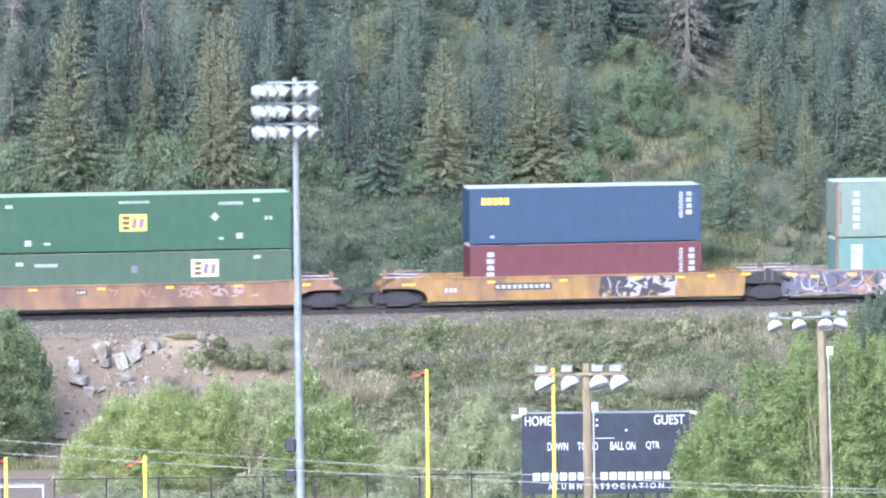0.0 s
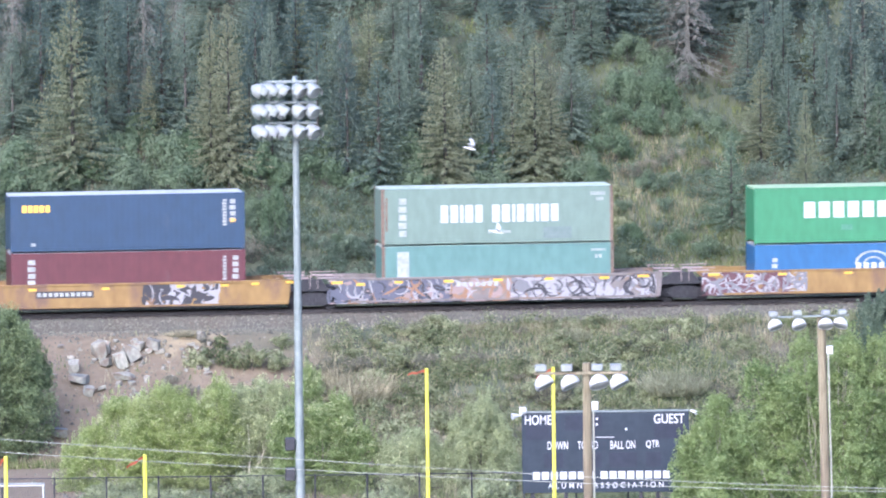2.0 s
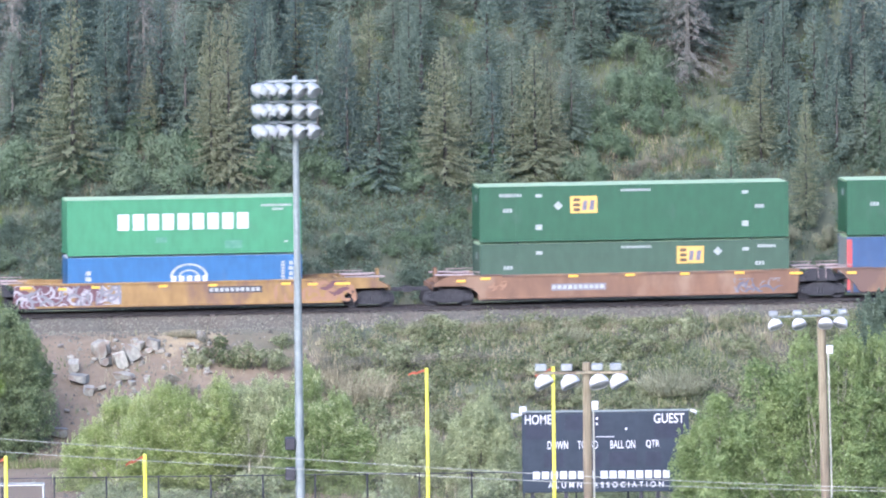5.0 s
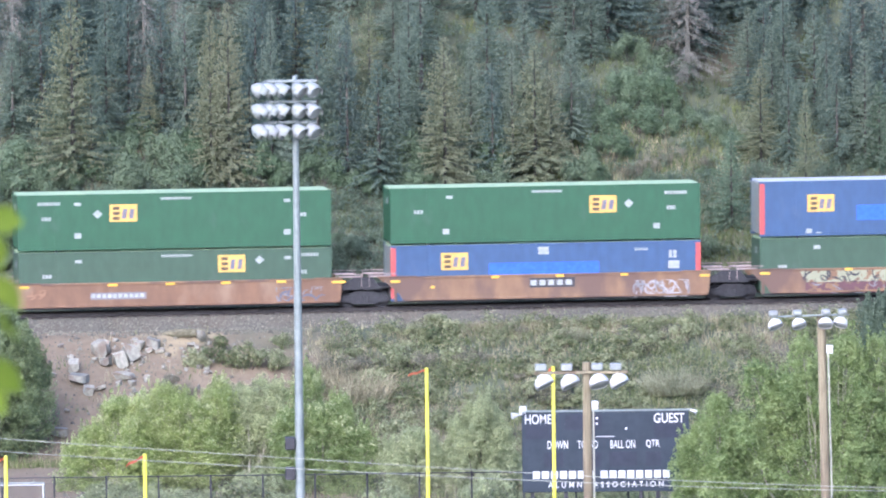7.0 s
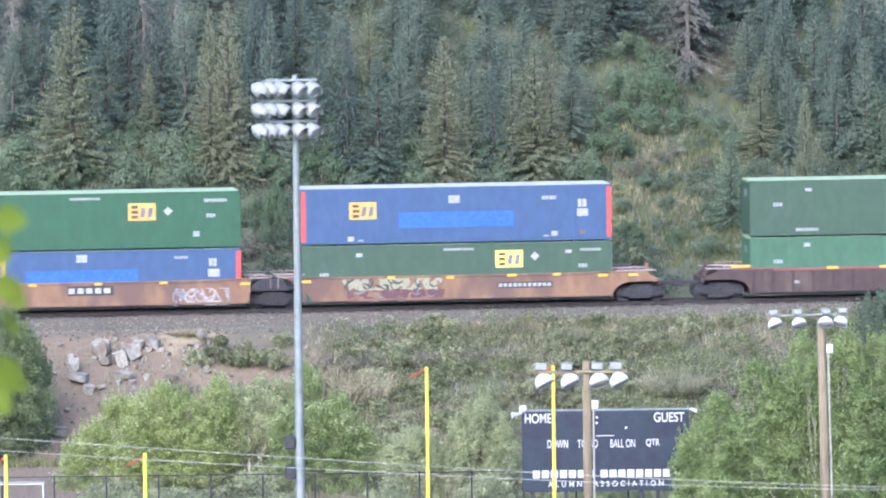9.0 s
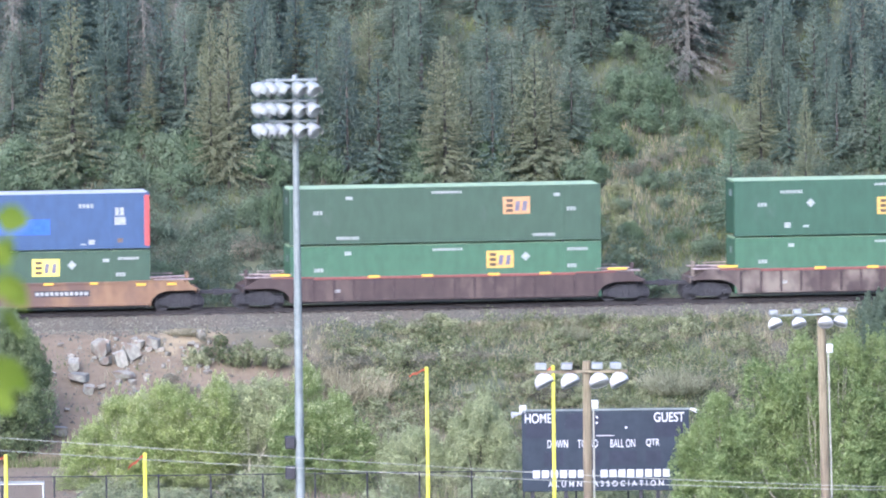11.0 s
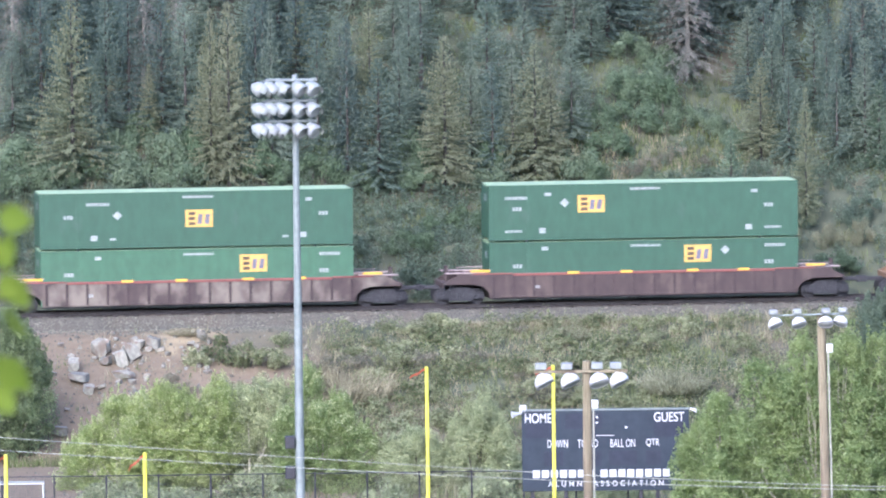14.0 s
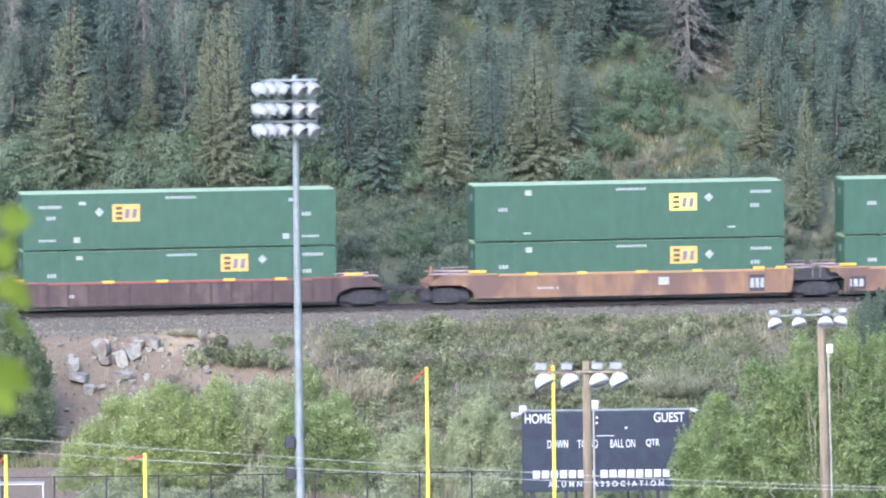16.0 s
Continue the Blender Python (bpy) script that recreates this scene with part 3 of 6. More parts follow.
def well_car(label, paint_key, left, right, ends="..", chord=None, ribs=False, plates=(), graffiti=(), spots=(), bogies="lr", seed=0):
    """A double-stack well car from the middle of its left bogie to the middle of its right one, both in metres along the track.
    ends: for each end 'c' with a coupler, 'j' joined to the next unit."""
    car = thing("well_car", label, "railway car", None, "cars of the train")
    MOVING.append((car, (left + right) / 2, RAIL_TOP))
    rnd = random.Random(seed)
    skin, half = CAR_PAINT[paint_key], (right - left) / 2
    top, low = 1.6, 0.4
    cut_l = [(-half + 1.6, low), (-half + 1.45, 0.68), (-half + 1.15, 0.94), (-half + 0.7, 1.08), (-half - 0.35, 1.1), (-half - 0.86, 1.08), (-half - 0.86, 1.22), (-half - 0.05, top + 0.02)]
    cut_r = [(-x, z) for x, z in cut_l[::-1]]
    joined_l = [(-half + 1.95, low), (-half + 1.75, 0.75), (-half + 1.3, 1.12), (-half + 0.75, top + 0.02)]
    joined_r = [(half - 1.22, top + 0.02), (half - 1.26, 1.1), (half - 1.3, 0.7), (half - 1.34, low)]
    shape_l, shape_r = (joined_l if ends[0] == "j" else cut_l), (joined_r if ends[1] == "j" else cut_r)
    shape = shape_l + [(-half + 2.7, top + 0.02), (-half + 2.75, top), (half - 2.75, top), (half - 2.7, top + 0.02)] + shape_r
    for y0, y1 in ((-1.42, -1.34), (1.34, 1.42)):
        part("side_sill", plate(shape, y0, y1), skin, car)
        out = -1 if y0 < 0 else 1
        a, b = sorted((out * 1.3, out * 1.47))
        part("top_chord", boxes((-half + 2.75, half - 2.75, a, b, top - 0.1, top + 0.02), bevel=0.015), chord or skin, car)
        for sx in (-1, 1):
            p, q = sorted((sx * (half - 2.7), sx * (half - (1.25 if sx > 0 and ends[1] == "j" else 0.6))))
            part("top_chord", boxes((p, q, a, b, top - 0.02, top + 0.05), bevel=0.015), chord or skin, car)
        part("bottom_chord", boxes((-half + (2.0 if ends[0] == "j" else 1.65), half - (1.4 if ends[1] == "j" else 1.65), a, b, low - 0.04, low + 0.06), bevel=0.015), skin, car)
        if ribs:
            n = int((2 * half - 3.4) / 1.0)
            for k in range(n + 1):
                x = -half + 1.7 + k * (2 * half - 3.4) / n
                p, q = sorted((out * 1.42, out * 1.48))
                part("side_post", boxes((x - 0.06, x + 0.06, p, q, low + 0.02, top - 0.1)), CAR_PAINT["rib"] if paint_key in ("chalky", "purple") else skin, car)
    part("well_floor", boxes((-half + 1.6, half - 1.6, -1.34, 1.34, 0.26, 0.33)), DARK_STEEL, car)
    for side, sx in ((ends[0], -1), (ends[1], 1)):
        p, q = sorted((sx * (half - 1.55), sx * (half + (0.9 if side == "c" else -0.15))))
        part("end_platform", boxes((p, q, -1.0, 1.0, 1.02, 1.14), bevel=0.02), skin if side == "c" else DARK_STEEL, car)
        p, q = sorted((sx * (half - 1.65), sx * (half - 1.5)))
        part("bulkhead", boxes((p, q, -1.34, 1.34, 0.33, 1.5)), skin, car)
        p, q = sorted((sx * (half - 1.9), sx * (half + (0.5 if side == "c" else -0.1))))
        part("centre_sill", boxes((p, q, -0.3, 0.3, 0.78, 1.02)), DARK_STEEL, car)
        # grab rails and walkway over the bogie
        far = half + (0.75 if side == "c" else -0.25)
        for y in (-1.3, 1.2):
            part("grab_rail", tubes(((sx * (half - 1.6), y, top + 0.2), (sx * (half - 0.1), y, top + 0.18), 0.022, 0.022), ((sx * (half - 1.5), y, top + 0.1), (sx * (half - 1.5), y, top + 0.2), 0.02, 0.02),
                      ((sx * (half - 0.2), y, 1.1), (sx * (half - 0.2), y, top + 0.18), 0.02, 0.02), n=6), PALE_RUST, car)
        p, q = sorted((sx * (half - 1.3), sx * far))
        for y in (-1.25, 0.7):
            part("walkway", boxes((p, q, y, y + 0.55, 1.62, 1.67)), PALE_RUST, car, "pale rusty grated walkway")
        if side == "c":
            p, q = sorted((sx * (half + 0.5), sx * (half + 2.15)))
            part("coupler", boxes((p, q, -0.11, 0.11, 0.78, 0.98), (sx * (half + 2.0) - 0.15, sx * (half + 2.0) + 0.15, -0.2, 0.2, 0.72, 1.04), bevel=0.02), DARK_STEEL, car)
            p, q = sorted((sx * (half + 0.86), sx * (half + 1.0)))
            part("end_sill", boxes((p, q, -1.3, 1.3, 0.92, 1.2), bevel=0.02), skin, car)
            part("brake_stand", boxes((sx * (half + 0.55) - 0.09, sx * (half + 0.55) + 0.09, 0.2, 0.5, 1.14, 1.95), bevel=0.02), skin, car)
            part("step_ladder", tubes(((sx * (half + 0.9), -1.35, 0.35), (sx * (half + 0.9), -1.35, 1.2), 0.025, 0.025), ((sx * (half + 0.55), -1.35, 0.35), (sx * (half + 0.55), -1.35, 1.2), 0.025, 0.025),
                                      ((sx * (half + 0.55), -1.35, 0.38), (sx * (half + 0.9), -1.35, 0.38), 0.025, 0.025), n=6), DARK_STEEL, car)
        else:
            if sx > 0:
                part("end_casting", plate([(half - 1.24, 0.98), (half - 1.18, 1.3), (half - 0.6, 1.6), (half + 0.4, 1.6), (half + 0.72, 1.16), (half + 0.84, 0.98)], -1.3, -1.15), DARK_STEEL, car)
                for k in (-0.85, -0.3, 0.25):
                    part("casting_rib", boxes((half + k, half + k + 0.07, -1.36, -1.3, 1.02, 1.5)), DARK_STEEL, car)
            part("articulation_block", boxes((sx * (half - 0.02) - 0.25, sx * (half - 0.02) + 0.25, -0.55, 0.55, 1.02, 1.5), bevel=0.03), DARK_STEEL, car)
    if "l" in bogies:
        bogie(car, -half)
    if "r" in bogies:
        bogie(car, half)
    y = -1.424
    for a, z, w in spots:  # reflectors, metres from the left bogie
        part("reflector", boxes((a - half, a - half + w, y - 0.06, y - 0.048, z - 0.065, z + 0.065)), REFLECT_YELLOW, car, "yellow reflector")
    for a, z, w, h, fill in plates:  # reporting marks as bars, on a dark or plain panel
        x = a - half
        if fill is not None:
            part("number_panel", boxes((x, x + w, y - 0.006, y, z, z + h)), fill, car, "painted number panel")
        n = max(3, int(w / (h * 0.8)))
        tagged(part("reporting_mark", blocks(x + 0.06, z + h * 0.22, h * 0.56, [(w - 0.1) / n * 0.7] * n, (w - 0.1) / n * 0.3, y - 0.008), MARK_WHITE, car), kind="stuff")
    for a, b, z0, z1, colours in graffiti:
        for i, (key, count, width) in enumerate(colours):
            tagged(part("graffiti", strokes(rnd, a - half, b - half, z0, z1, y - 0.003 * (i + 1), count, width), SPRAY[key], car, key + " spray-painted graffiti"), kind="stuff")
    return car


def spot_row(length, n, z=1.4, w=0.42, skip=()):
    return [(0.7 + (length - 1.9) * i / (n - 1), z, w) for i in range(n) if i not in skip]


def build_train():
    floor_z = RAIL_TOP + 0.33
    up = floor_z + 2.896 + 0.08

    # first car: rust-brown, two long green containers
    L, R = -26.13, -6.42
    well_car("rust-brown double-stack well car with pink graffiti scrawl on ballasted track", "orange", L, R, "jc", None, False, [(6.7, 1.08, 0.6, 0.28, SPRAY["black"])],
             [(12.0, 16.2, 0.85, 1.5, [("pink", 22, 0.07), ("orange", 8, 0.06)]), (8.0, 11, 0.9, 1.4, [("orange", 8, 0.06)])], spot_row(R - L, 6), "lr", seed=1)
    s = -8.13 - 16.33
    container("dark green container with yellow logo panel, lower in a well car", "grey_green", s, floor_z,
              marks=[("logo", 11.1, 0.42, "pale"), ("bar", 2.0, 0.4, 0.4, 0.2), ("text", 3.0, 0.5, 1.2, 0.18), ("bar", 8.0, 0.7, 0.35, 0.35, LOGO_LILAC), ("bar", 14.4, 0.25, 0.35, 0.18)])
    container("dark green container with yellow logo panel, stacked on another", "deep_green", s, up,
              marks=[("logo", 7.4, 0.98), ("text", 7.4, 0.3, 1.6, 0.14), ("diamond", 12.4, 0.95), ("bar", 14.4, 0.28, 0.36, 0.18), ("text", 12.6, 0.42, 1.3, 0.17), ("text", 15.0, 1.2, 0.45, 0.2),
                     ("bar", 2.5, 2.25, 0.34, 0.3), ("bar", 3.5, 2.38, 0.34, 0.14), ("bar", 13.5, 2.05, 0.34, 0.3), ("bar", 12.6, 2.25, 0.26, 0.14), ("bar", 1.5, 0.4, 0.4, 0.18)])

    # three joined cars: yellow with forty-foot boxes
    a, b, c, d = -2.51, 16.97, 36.51, 56.02
    well_car("yellow double-stack well car with black and white graffiti", "yellow", a, b, "cj", None, False, [(5.0, 0.9, 3.0, 0.36, SPRAY["black"]), (2.3, 0.75, 0.8, 0.4, None)],
             [(10.6, 14.4, 0.35, 1.55, [("white", 34, 0.17), ("black", 30, 0.13), ("white", 10, 0.04)])], [(0.1, 1.28, 0.7), (4.6, 1.35, 0.4), (8.4, 1.35, 0.4), (12.3, 1.4, 0.4), (14.6, 1.4, 0.4), (16.2, 1.45, 0.4), (18.0, 1.5, 0.5)], "lr", seed=2)
    well_car("well car covered in violet, white and orange graffiti", "sprayed", b, c, "jj", None, False, [(7.4, 1.0, 2.4, 0.4, None)],
             [(0.8, 7.2, 0.3, 1.55, [("pink", 30, 0.2), ("violet", 60, 0.17), ("black", 22, 0.08), ("white", 26, 0.05), ("orange", 10, 0.08)]),
              (7.2, 10.2, 0.3, 1.55, [("pink", 10, 0.15), ("orange", 12, 0.12), ("white", 6, 0.05)]), (10.2, 17.9, 0.3, 1.55, [("grey", 60, 0.18), ("white", 60, 0.12), ("black", 36, 0.06)])],
             [(0.9, 1.42, 0.6), (2.2, 1.3, 0.45), (4.2, 1.38, 0.45), (6.8, 1.38, 0.5), (9.4, 1.4, 0.5), (12.1, 1.4, 0.45), (15.0, 1.4, 0.5), (17.0, 1.45, 0.6)], "r", seed=3)
    well_car("ochre and rust well car with dark scrawled graffiti at one end", "yellow", c, d, "jc", None, False, [(11.0, 0.98, 2.8, 0.34, SPRAY["black"])],
             [(0.9, 5.4, 0.35, 1.55, [("maroon", 40, 0.22), ("white", 26, 0.06), ("grey", 16, 0.07)]), (5.2, 6.4, 0.5, 1.6, [("white", 22, 0.07), ("grey", 12, 0.07)]), (14.5, 18.6, 0.4, 1.5, [("orange", 18, 0.14), ("maroon", 6, 0.1)])],
             [(1.2, 1.45, 0.6), (3.2, 1.35, 0.4), (4.9, 1.4, 0.45), (8.4, 1.4, 0.45), (11.0, 1.4, 0.45), (14.8, 1.4, 0.5), (16.2, 1.35, 0.5), (17.6, 1.35, 0.8)], "lr", seed=4)
    s = 13.42 - 12.19
    container("maroon container with white markings, lower in a yellow well car", "maroon", s, floor_z, 12.19, "white",
              [("column", 0.85, 0.35, 0.4, 1.4, 4), ("column", 11.5, 0.3, 0.32, 1.3, 4), ("column", 11.0, 0.3, 0.2, 1.3, 8)])
    container("navy blue container with orange marking, stacked on a maroon one", "navy", s, up, 12.19, "white",
              [("text", 0.62, 0.5, 1.5, 0.36, LOGO_ORANGE), ("column", 11.4, 0.35, 0.3, 1.25, 4), ("column", 11.02, 0.35, 0.22, 1.4, 9), ("bar", 1.05, 2.45, 0.24, 0.16), ("bar", 11.4, 1.35, 0.3, 0.18, LOGO_ORANGE)])
    s = 32.75 - 12.19
    container("aqua container with white corner panel, lower in a graffitied well car", "aqua", s, floor_z, 12.19, "aqua", [("bar", 0.8, 0.3, 0.62, 1.6), ("text", 11.0, 0.3, 0.8, 0.12), ("text", 11.2, 0.6, 0.4, 0.2)], corner=RUSTY)
    container("faded aqua container with two bold white words, rusty corner posts", "aqua_grey", s, up, 12.19, "aqua",
              [("word", 3.1, 0.9, [0.45, 0.45, 0.18, 0.47, 0.43, -0.38, 0.45, 0.47, 0.18, 0.43, 0.43, 0.18, 0.47, 0.45], 0.9), ("column", 0.9, 0.5, 0.4, 2.1, 5), ("text", 5.6, 2.25, 1.2, 0.12), ("text", 11.0, 0.3, 0.8, 0.18),
               ("text", 11.3, 0.6, 0.4, 0.16), ("bar", 0.22, 0.45, 0.1, 1.75, RUSTY), ("bar", 4.7, 2.15, 1.4, 0.55, PAINTS["aqua_grey"]), ("bar", 8.5, 2.1, 1.5, 0.6, AQUA_PATCH)], corner=RUSTY)
    s = 52.41 - 12.19
    container("bright blue container with white arched logo, in an ochre car", "sky_blue", s, floor_z, 12.19, "white", tall=2.591, marks=
              [("column", 0.9, 0.7, 0.3, 1.2, 4), ("dome", 6.3, 1.1), ("word", 5.35, 1.02, [0.34, 0.34, 0.34, 0.34, 0.3], 0.42), ("column", 11.5, 0.35, 0.24, 1.1, 4), ("column", 11.1, 0.35, 0.2, 1.2, 8)])
    container("bright green container with a bold white word, stacked on blue", "bright_green", s, up - 0.305, 12.19, "green",
              [("word", 2.6, 0.76, [0.72, 0.7, 0.7, 0.72, 0.72, 0.7, 0.7, 0.7, 0.72], 0.84), ("text", 10.1, 0.35, 1.6, 0.12), ("text", 10.7, 0.55, 0.6, 0.12), ("bar", 11.75, 0.75, 0.14, 0.1), ("bar", 8.2, 2.2, 0.9, 0.42, DARK_PATCH),
               ("bar", 4.6, 1.98, 0.6, 0.28, DARK_PATCH), ("bar", 11.3, 2.25, 0.2, 0.1)])

    # three joined cars: rust-orange with long boxes
    a, b, c, d = 60.17, 79.83, 99.22, 118.52
    well_car("rust-brown well car with worn number panel and ochre patch", "rust", a, b, "cj", CAR_PAINT["orange"], False, [(5.3, 0.75, 2.9, 0.36, SPRAY["grey"])],
             [(2.0, 3.0, 0.8, 1.3, [("orange", 6, 0.06)]), (15.0, 17.6, 0.4, 1.2, [("grey", 14, 0.05), ("violet", 8, 0.06)])], [(0.3, 1.35, 0.5), (1.6, 1.45, 0.5), (6.2, 1.5, 0.5), (9.2, 1.5, 0.5), (12.1, 1.5, 0.5), (15.0, 1.5, 0.5), (17.9, 1.42, 0.7)], "lr", seed=5)
    well_car("rust-orange well car with dark name panel and white scrawl", "orange", b, c, "jj", None, False, [(8.6, 0.92, 2.4, 0.5, SPRAY["black"])],
             [(14.1, 17.0, 0.3, 1.2, [("white", 30, 0.045), ("grey", 12, 0.05)])], [(1.3, 1.38, 0.5), (3.4, 1.05, 0.2), (6.6, 1.52, 0.4), (10.0, 1.52, 0.4), (13.4, 1.52, 0.4), (17.6, 1.38, 0.5)], "r", seed=6)
    well_car("rust-orange well car with cream and maroon graffiti and number panel", "orange", c, d, "jc", CAR_PAINT["orange"], False, [(11.7, 0.88, 2.9, 0.32, SPRAY["black"])],
             [(3.6, 8.7, 0.9, 1.6, [("cream", 60, 0.13), ("black", 26, 0.05)]), (3.9, 8.9, 0.3, 0.9, [("maroon", 46, 0.14), ("grey", 10, 0.04)])], [(1.4, 1.42, 0.5), (5.9, 1.55, 0.4), (9.0, 1.5, 0.4), (12.2, 1.55, 0.5), (14.6, 1.55, 0.4), (17.0, 1.45, 0.5), (18.6, 1.45, 0.5)], "lr", seed=7)
    s = 78.09 - 16.33
    base = [("diamond", 4.2, 0.8)]
    container("dark green container with yellow logo panel, lower in rust-brown car", "grey_green", s, floor_z, marks=std((10.4, 0.3), extra=[("diamond", 12.6, 0.35), ("text", 14.7, 0.28, 1.0, 0.16)]))
    container("dark green container with yellow logo panel and white placard, stacked", "green", s, up, marks=std((4.8, 0.55), extra=base + [("text", 1.1, 0.38, 1.2, 0.17), ("bar", 3.0, 2.0, 0.34, 0.28), ("bar", 13.9, 2.0, 0.34, 0.28)]))
    s = 97.51 - 16.33
    container("blue container with red ends and a bright blue patch, lower", "blue", s, floor_z, 16.33, "green",
              [("logo", 2.65, 0.42), ("bar", 7.8, 0.2, 0.55, 0.4), ("bar", 5.2, 1.0, 5.8, 0.85, BAND_BLUE), ("text", 12.9, 0.35, 0.7, 0.14), ("text", 14.7, 0.5, 0.45, 0.4), ("bar", 14.65, 1.05, 0.6, 0.4)], ends=True)
    container("dark green container with yellow logo panel, stacked on a blue one", "green", s, up, marks=std((10.5, 0.55), extra=[("diamond", 12.6, 0.75), ("text", 14.5, 0.38, 1.2, 0.17), ("bar", 2.8, 2.15, 0.34, 0.28), ("bar", 13.9, 2.05, 0.34, 0.28)]))
    s = 116.99 - 16.33
    container("green container with yellow logo panel, lower beneath a blue one", "grey_green", s, floor_z, marks=std((10.2, 0.38, "bright"), extra=[("diamond", 12.3, 0.48), ("bar", 2.9, 0.4, 0.34, 0.2), ("text", 14.7, 0.35, 1.1, 0.14), ("text", 1.0, 1.4, 0.5, 0.16)]))
    container("blue container with red ends and a bright blue patch, stacked", "blue", s, up, 16.33, "white",
              [("logo", 2.55, 0.72), ("bar", 7.8, 0.45, 0.58, 0.4), ("bar", 5.2, 1.3, 6.0, 0.8, BAND_BLUE), ("text", 12.7, 0.55, 0.8, 0.2), ("text", 14.6, 0.75, 0.5, 0.42), ("bar", 14.55, 1.25, 0.58, 0.4),
               ("bar", 2.5, 2.5, 0.32, 0.25), ("bar", 3.05, 2.68, 0.26, 0.08), ("bar", 13.2, 2.4, 0.32, 0.25), ("bar", 12.8, 2.6, 0.26, 0.08), ("bar", 14.7, 2.35, 0.26, 0.22, RUSTY)], ends=True)

    # three single purple cars
    tops = [(0.5, 1.78, 1.0), (5.6, 1.62, 0.6), (8.4, 1.62, 0.6), (11.9, 1.62, 0.6), (14.6, 1.62, 0.6), (18.2, 1.78, 1.0)]
    cars = [(122.73, 141.95, "purple", 8), (146.28, 165.61, "chalky", 9), (169.64, 188.95, "purple", 10)]
    for a, b, key, seed in cars:
        well_car("oxide-purple well car with chalky panels and red top chord" if key == "chalky" else "oxide-purple ribbed well car with red top chord and yellow reflectors",
                 key, a, b, "cc", CHORD_RED, True, [(3.8, 0.75, 0.4, 0.3, None)], [], tops, "lr", seed=seed)
    s = 140.62 - 16.33
    container("faded green container with yellow logo panel, lower in a purple car", "light_green", s, floor_z, marks=std((10.3, 0.4), extra=[("diamond", 12.4, 0.48), ("text", 14.6, 0.3, 1.1, 0.16), ("bar", 2.9, 0.3, 0.34, 0.2)]))
    container("faded grey-green container with yellow logo panel, stacked", "grey_green", s, up, marks=std((11.2, 0.58, "brown"), extra=[("text", 2.5, 2.5, 1.2, 0.16), ("text", 12.8, 2.5, 1.2, 0.16)]))
    s = 164.02 - 16.33
    container("light green container with yellow logo panel, lower in a purple car", "light_green", s, floor_z, marks=std((10.4, 0.35), extra=[("bar", 2.9, 0.32, 0.3, 0.18), ("text", 14.6, 0.3, 1.1, 0.16)]))
    container("green container with yellow logo panel and white placard, stacked", "teal_green", s, up, marks=std((7.6, 0.95), extra=[("diamond", 4.1, 0.95), ("text", 2.5, 0.52, 1.2, 0.16), ("bar", 2.7, 2.2, 0.34, 0.28), ("bar", 3.7, 2.35, 0.3, 0.12), ("bar", 13.6, 2.2, 0.34, 0.28), ("bar", 12.7, 2.35, 0.3, 0.12)]))
    s = 187.48 - 16.33
    container("green container with yellow logo panel, lower in a purple car", "teal_green", s, floor_z, marks=std((10.3, 0.3), extra=[("diamond", 12.5, 0.35), ("bar", 2.8, 0.25, 0.34, 0.2), ("text", 14.6, 0.3, 1.1, 0.16)]))
    container("green container with yellow logo panel and white placard, stacked", "teal_green", s, up, marks=std((4.7, 0.58), extra=[("diamond", 4.05, 0.72), ("text", 0.9, 0.6, 1.2, 0.16), ("text", 0.9, 2.35, 0.9, 0.12), ("bar", 2.7, 2.25, 0.34, 0.28), ("bar", 13.6, 2.25, 0.34, 0.28), ("text", 14.6, 2.35, 0.9, 0.12)]))

    # two joined brown cars
    a, b, c = 193.19, 212.78, 232.62
    for p, q, ends, bog, seed in ((a, b, "cj", "lr", 11), (b, c, "jj", "r", 12)):
        well_car("brown ribbed well car with ochre top chord and black marking panel", "orange", p, q, ends, CHORD_OCHRE, True, [(4.6, 0.75, 1.4, 0.2, None), (16.0, 0.45, 0.9, 0.9, SPRAY["black"]), (11.2, 0.9, 0.55, 0.4, MARK_WHITE), (1.6, 0.45, 1.0, 0.7, SPRAY["black"])][:3 if seed == 11 else 4],
                 [], [(1.2, 1.78, 0.9), (4.2, 1.62, 0.6), (6.9, 1.62, 0.5), (10.0, 1.62, 0.6), (13.0, 1.62, 0.5), (16.2, 1.7, 0.6), (17.4, 1.7, 0.6)], bog, seed=seed)
    s = 211.09 - 16.33
    both = [("diamond", 12.4, 0.55), ("text", 14.6, 0.45, 1.1, 0.16), ("bar", 2.7, 0.25, 0.34, 0.28)]
    container("green container with yellow logo panel, lower in a brown well car", "teal_green", s, floor_z, marks=std((10.3, 0.35), extra=both))
    container("green container with yellow logo panel and white placard, stacked", "teal_green", s, up, marks=std((10.3, 0.55, "bright"), extra=both + [("bar", 2.6, 2.45, 0.4, 0.1), ("bar", 13.4, 2.3, 0.4, 0.1)]))
    s = 230.61 - 16.33
    container("green steel container, lower in a brown well car", "teal_green", s, floor_z, marks=std((10.3, 0.35), extra=both))
    container("green steel container, stacked on another", "teal_green", s, up, marks=std((10.3, 0.55), extra=both))


build_train()

# ---- trees and plants ----
LIVELY = []  # parts and things that move by themselves, with their rows


def sway_rows(rnd):
    """A slight sway in the wind about a tree's foot."""
    rows, a, b = [], 0.0, 0.0
    for i in range(33):
        a, b = 0.6 * a + rnd.uniform(-0.2, 0.2), 0.6 * b + rnd.uniform(-0.25, 0.25)
        rows.append((i * 0.5, pose(0, 0, 0, a, b, 0)))
    return rows


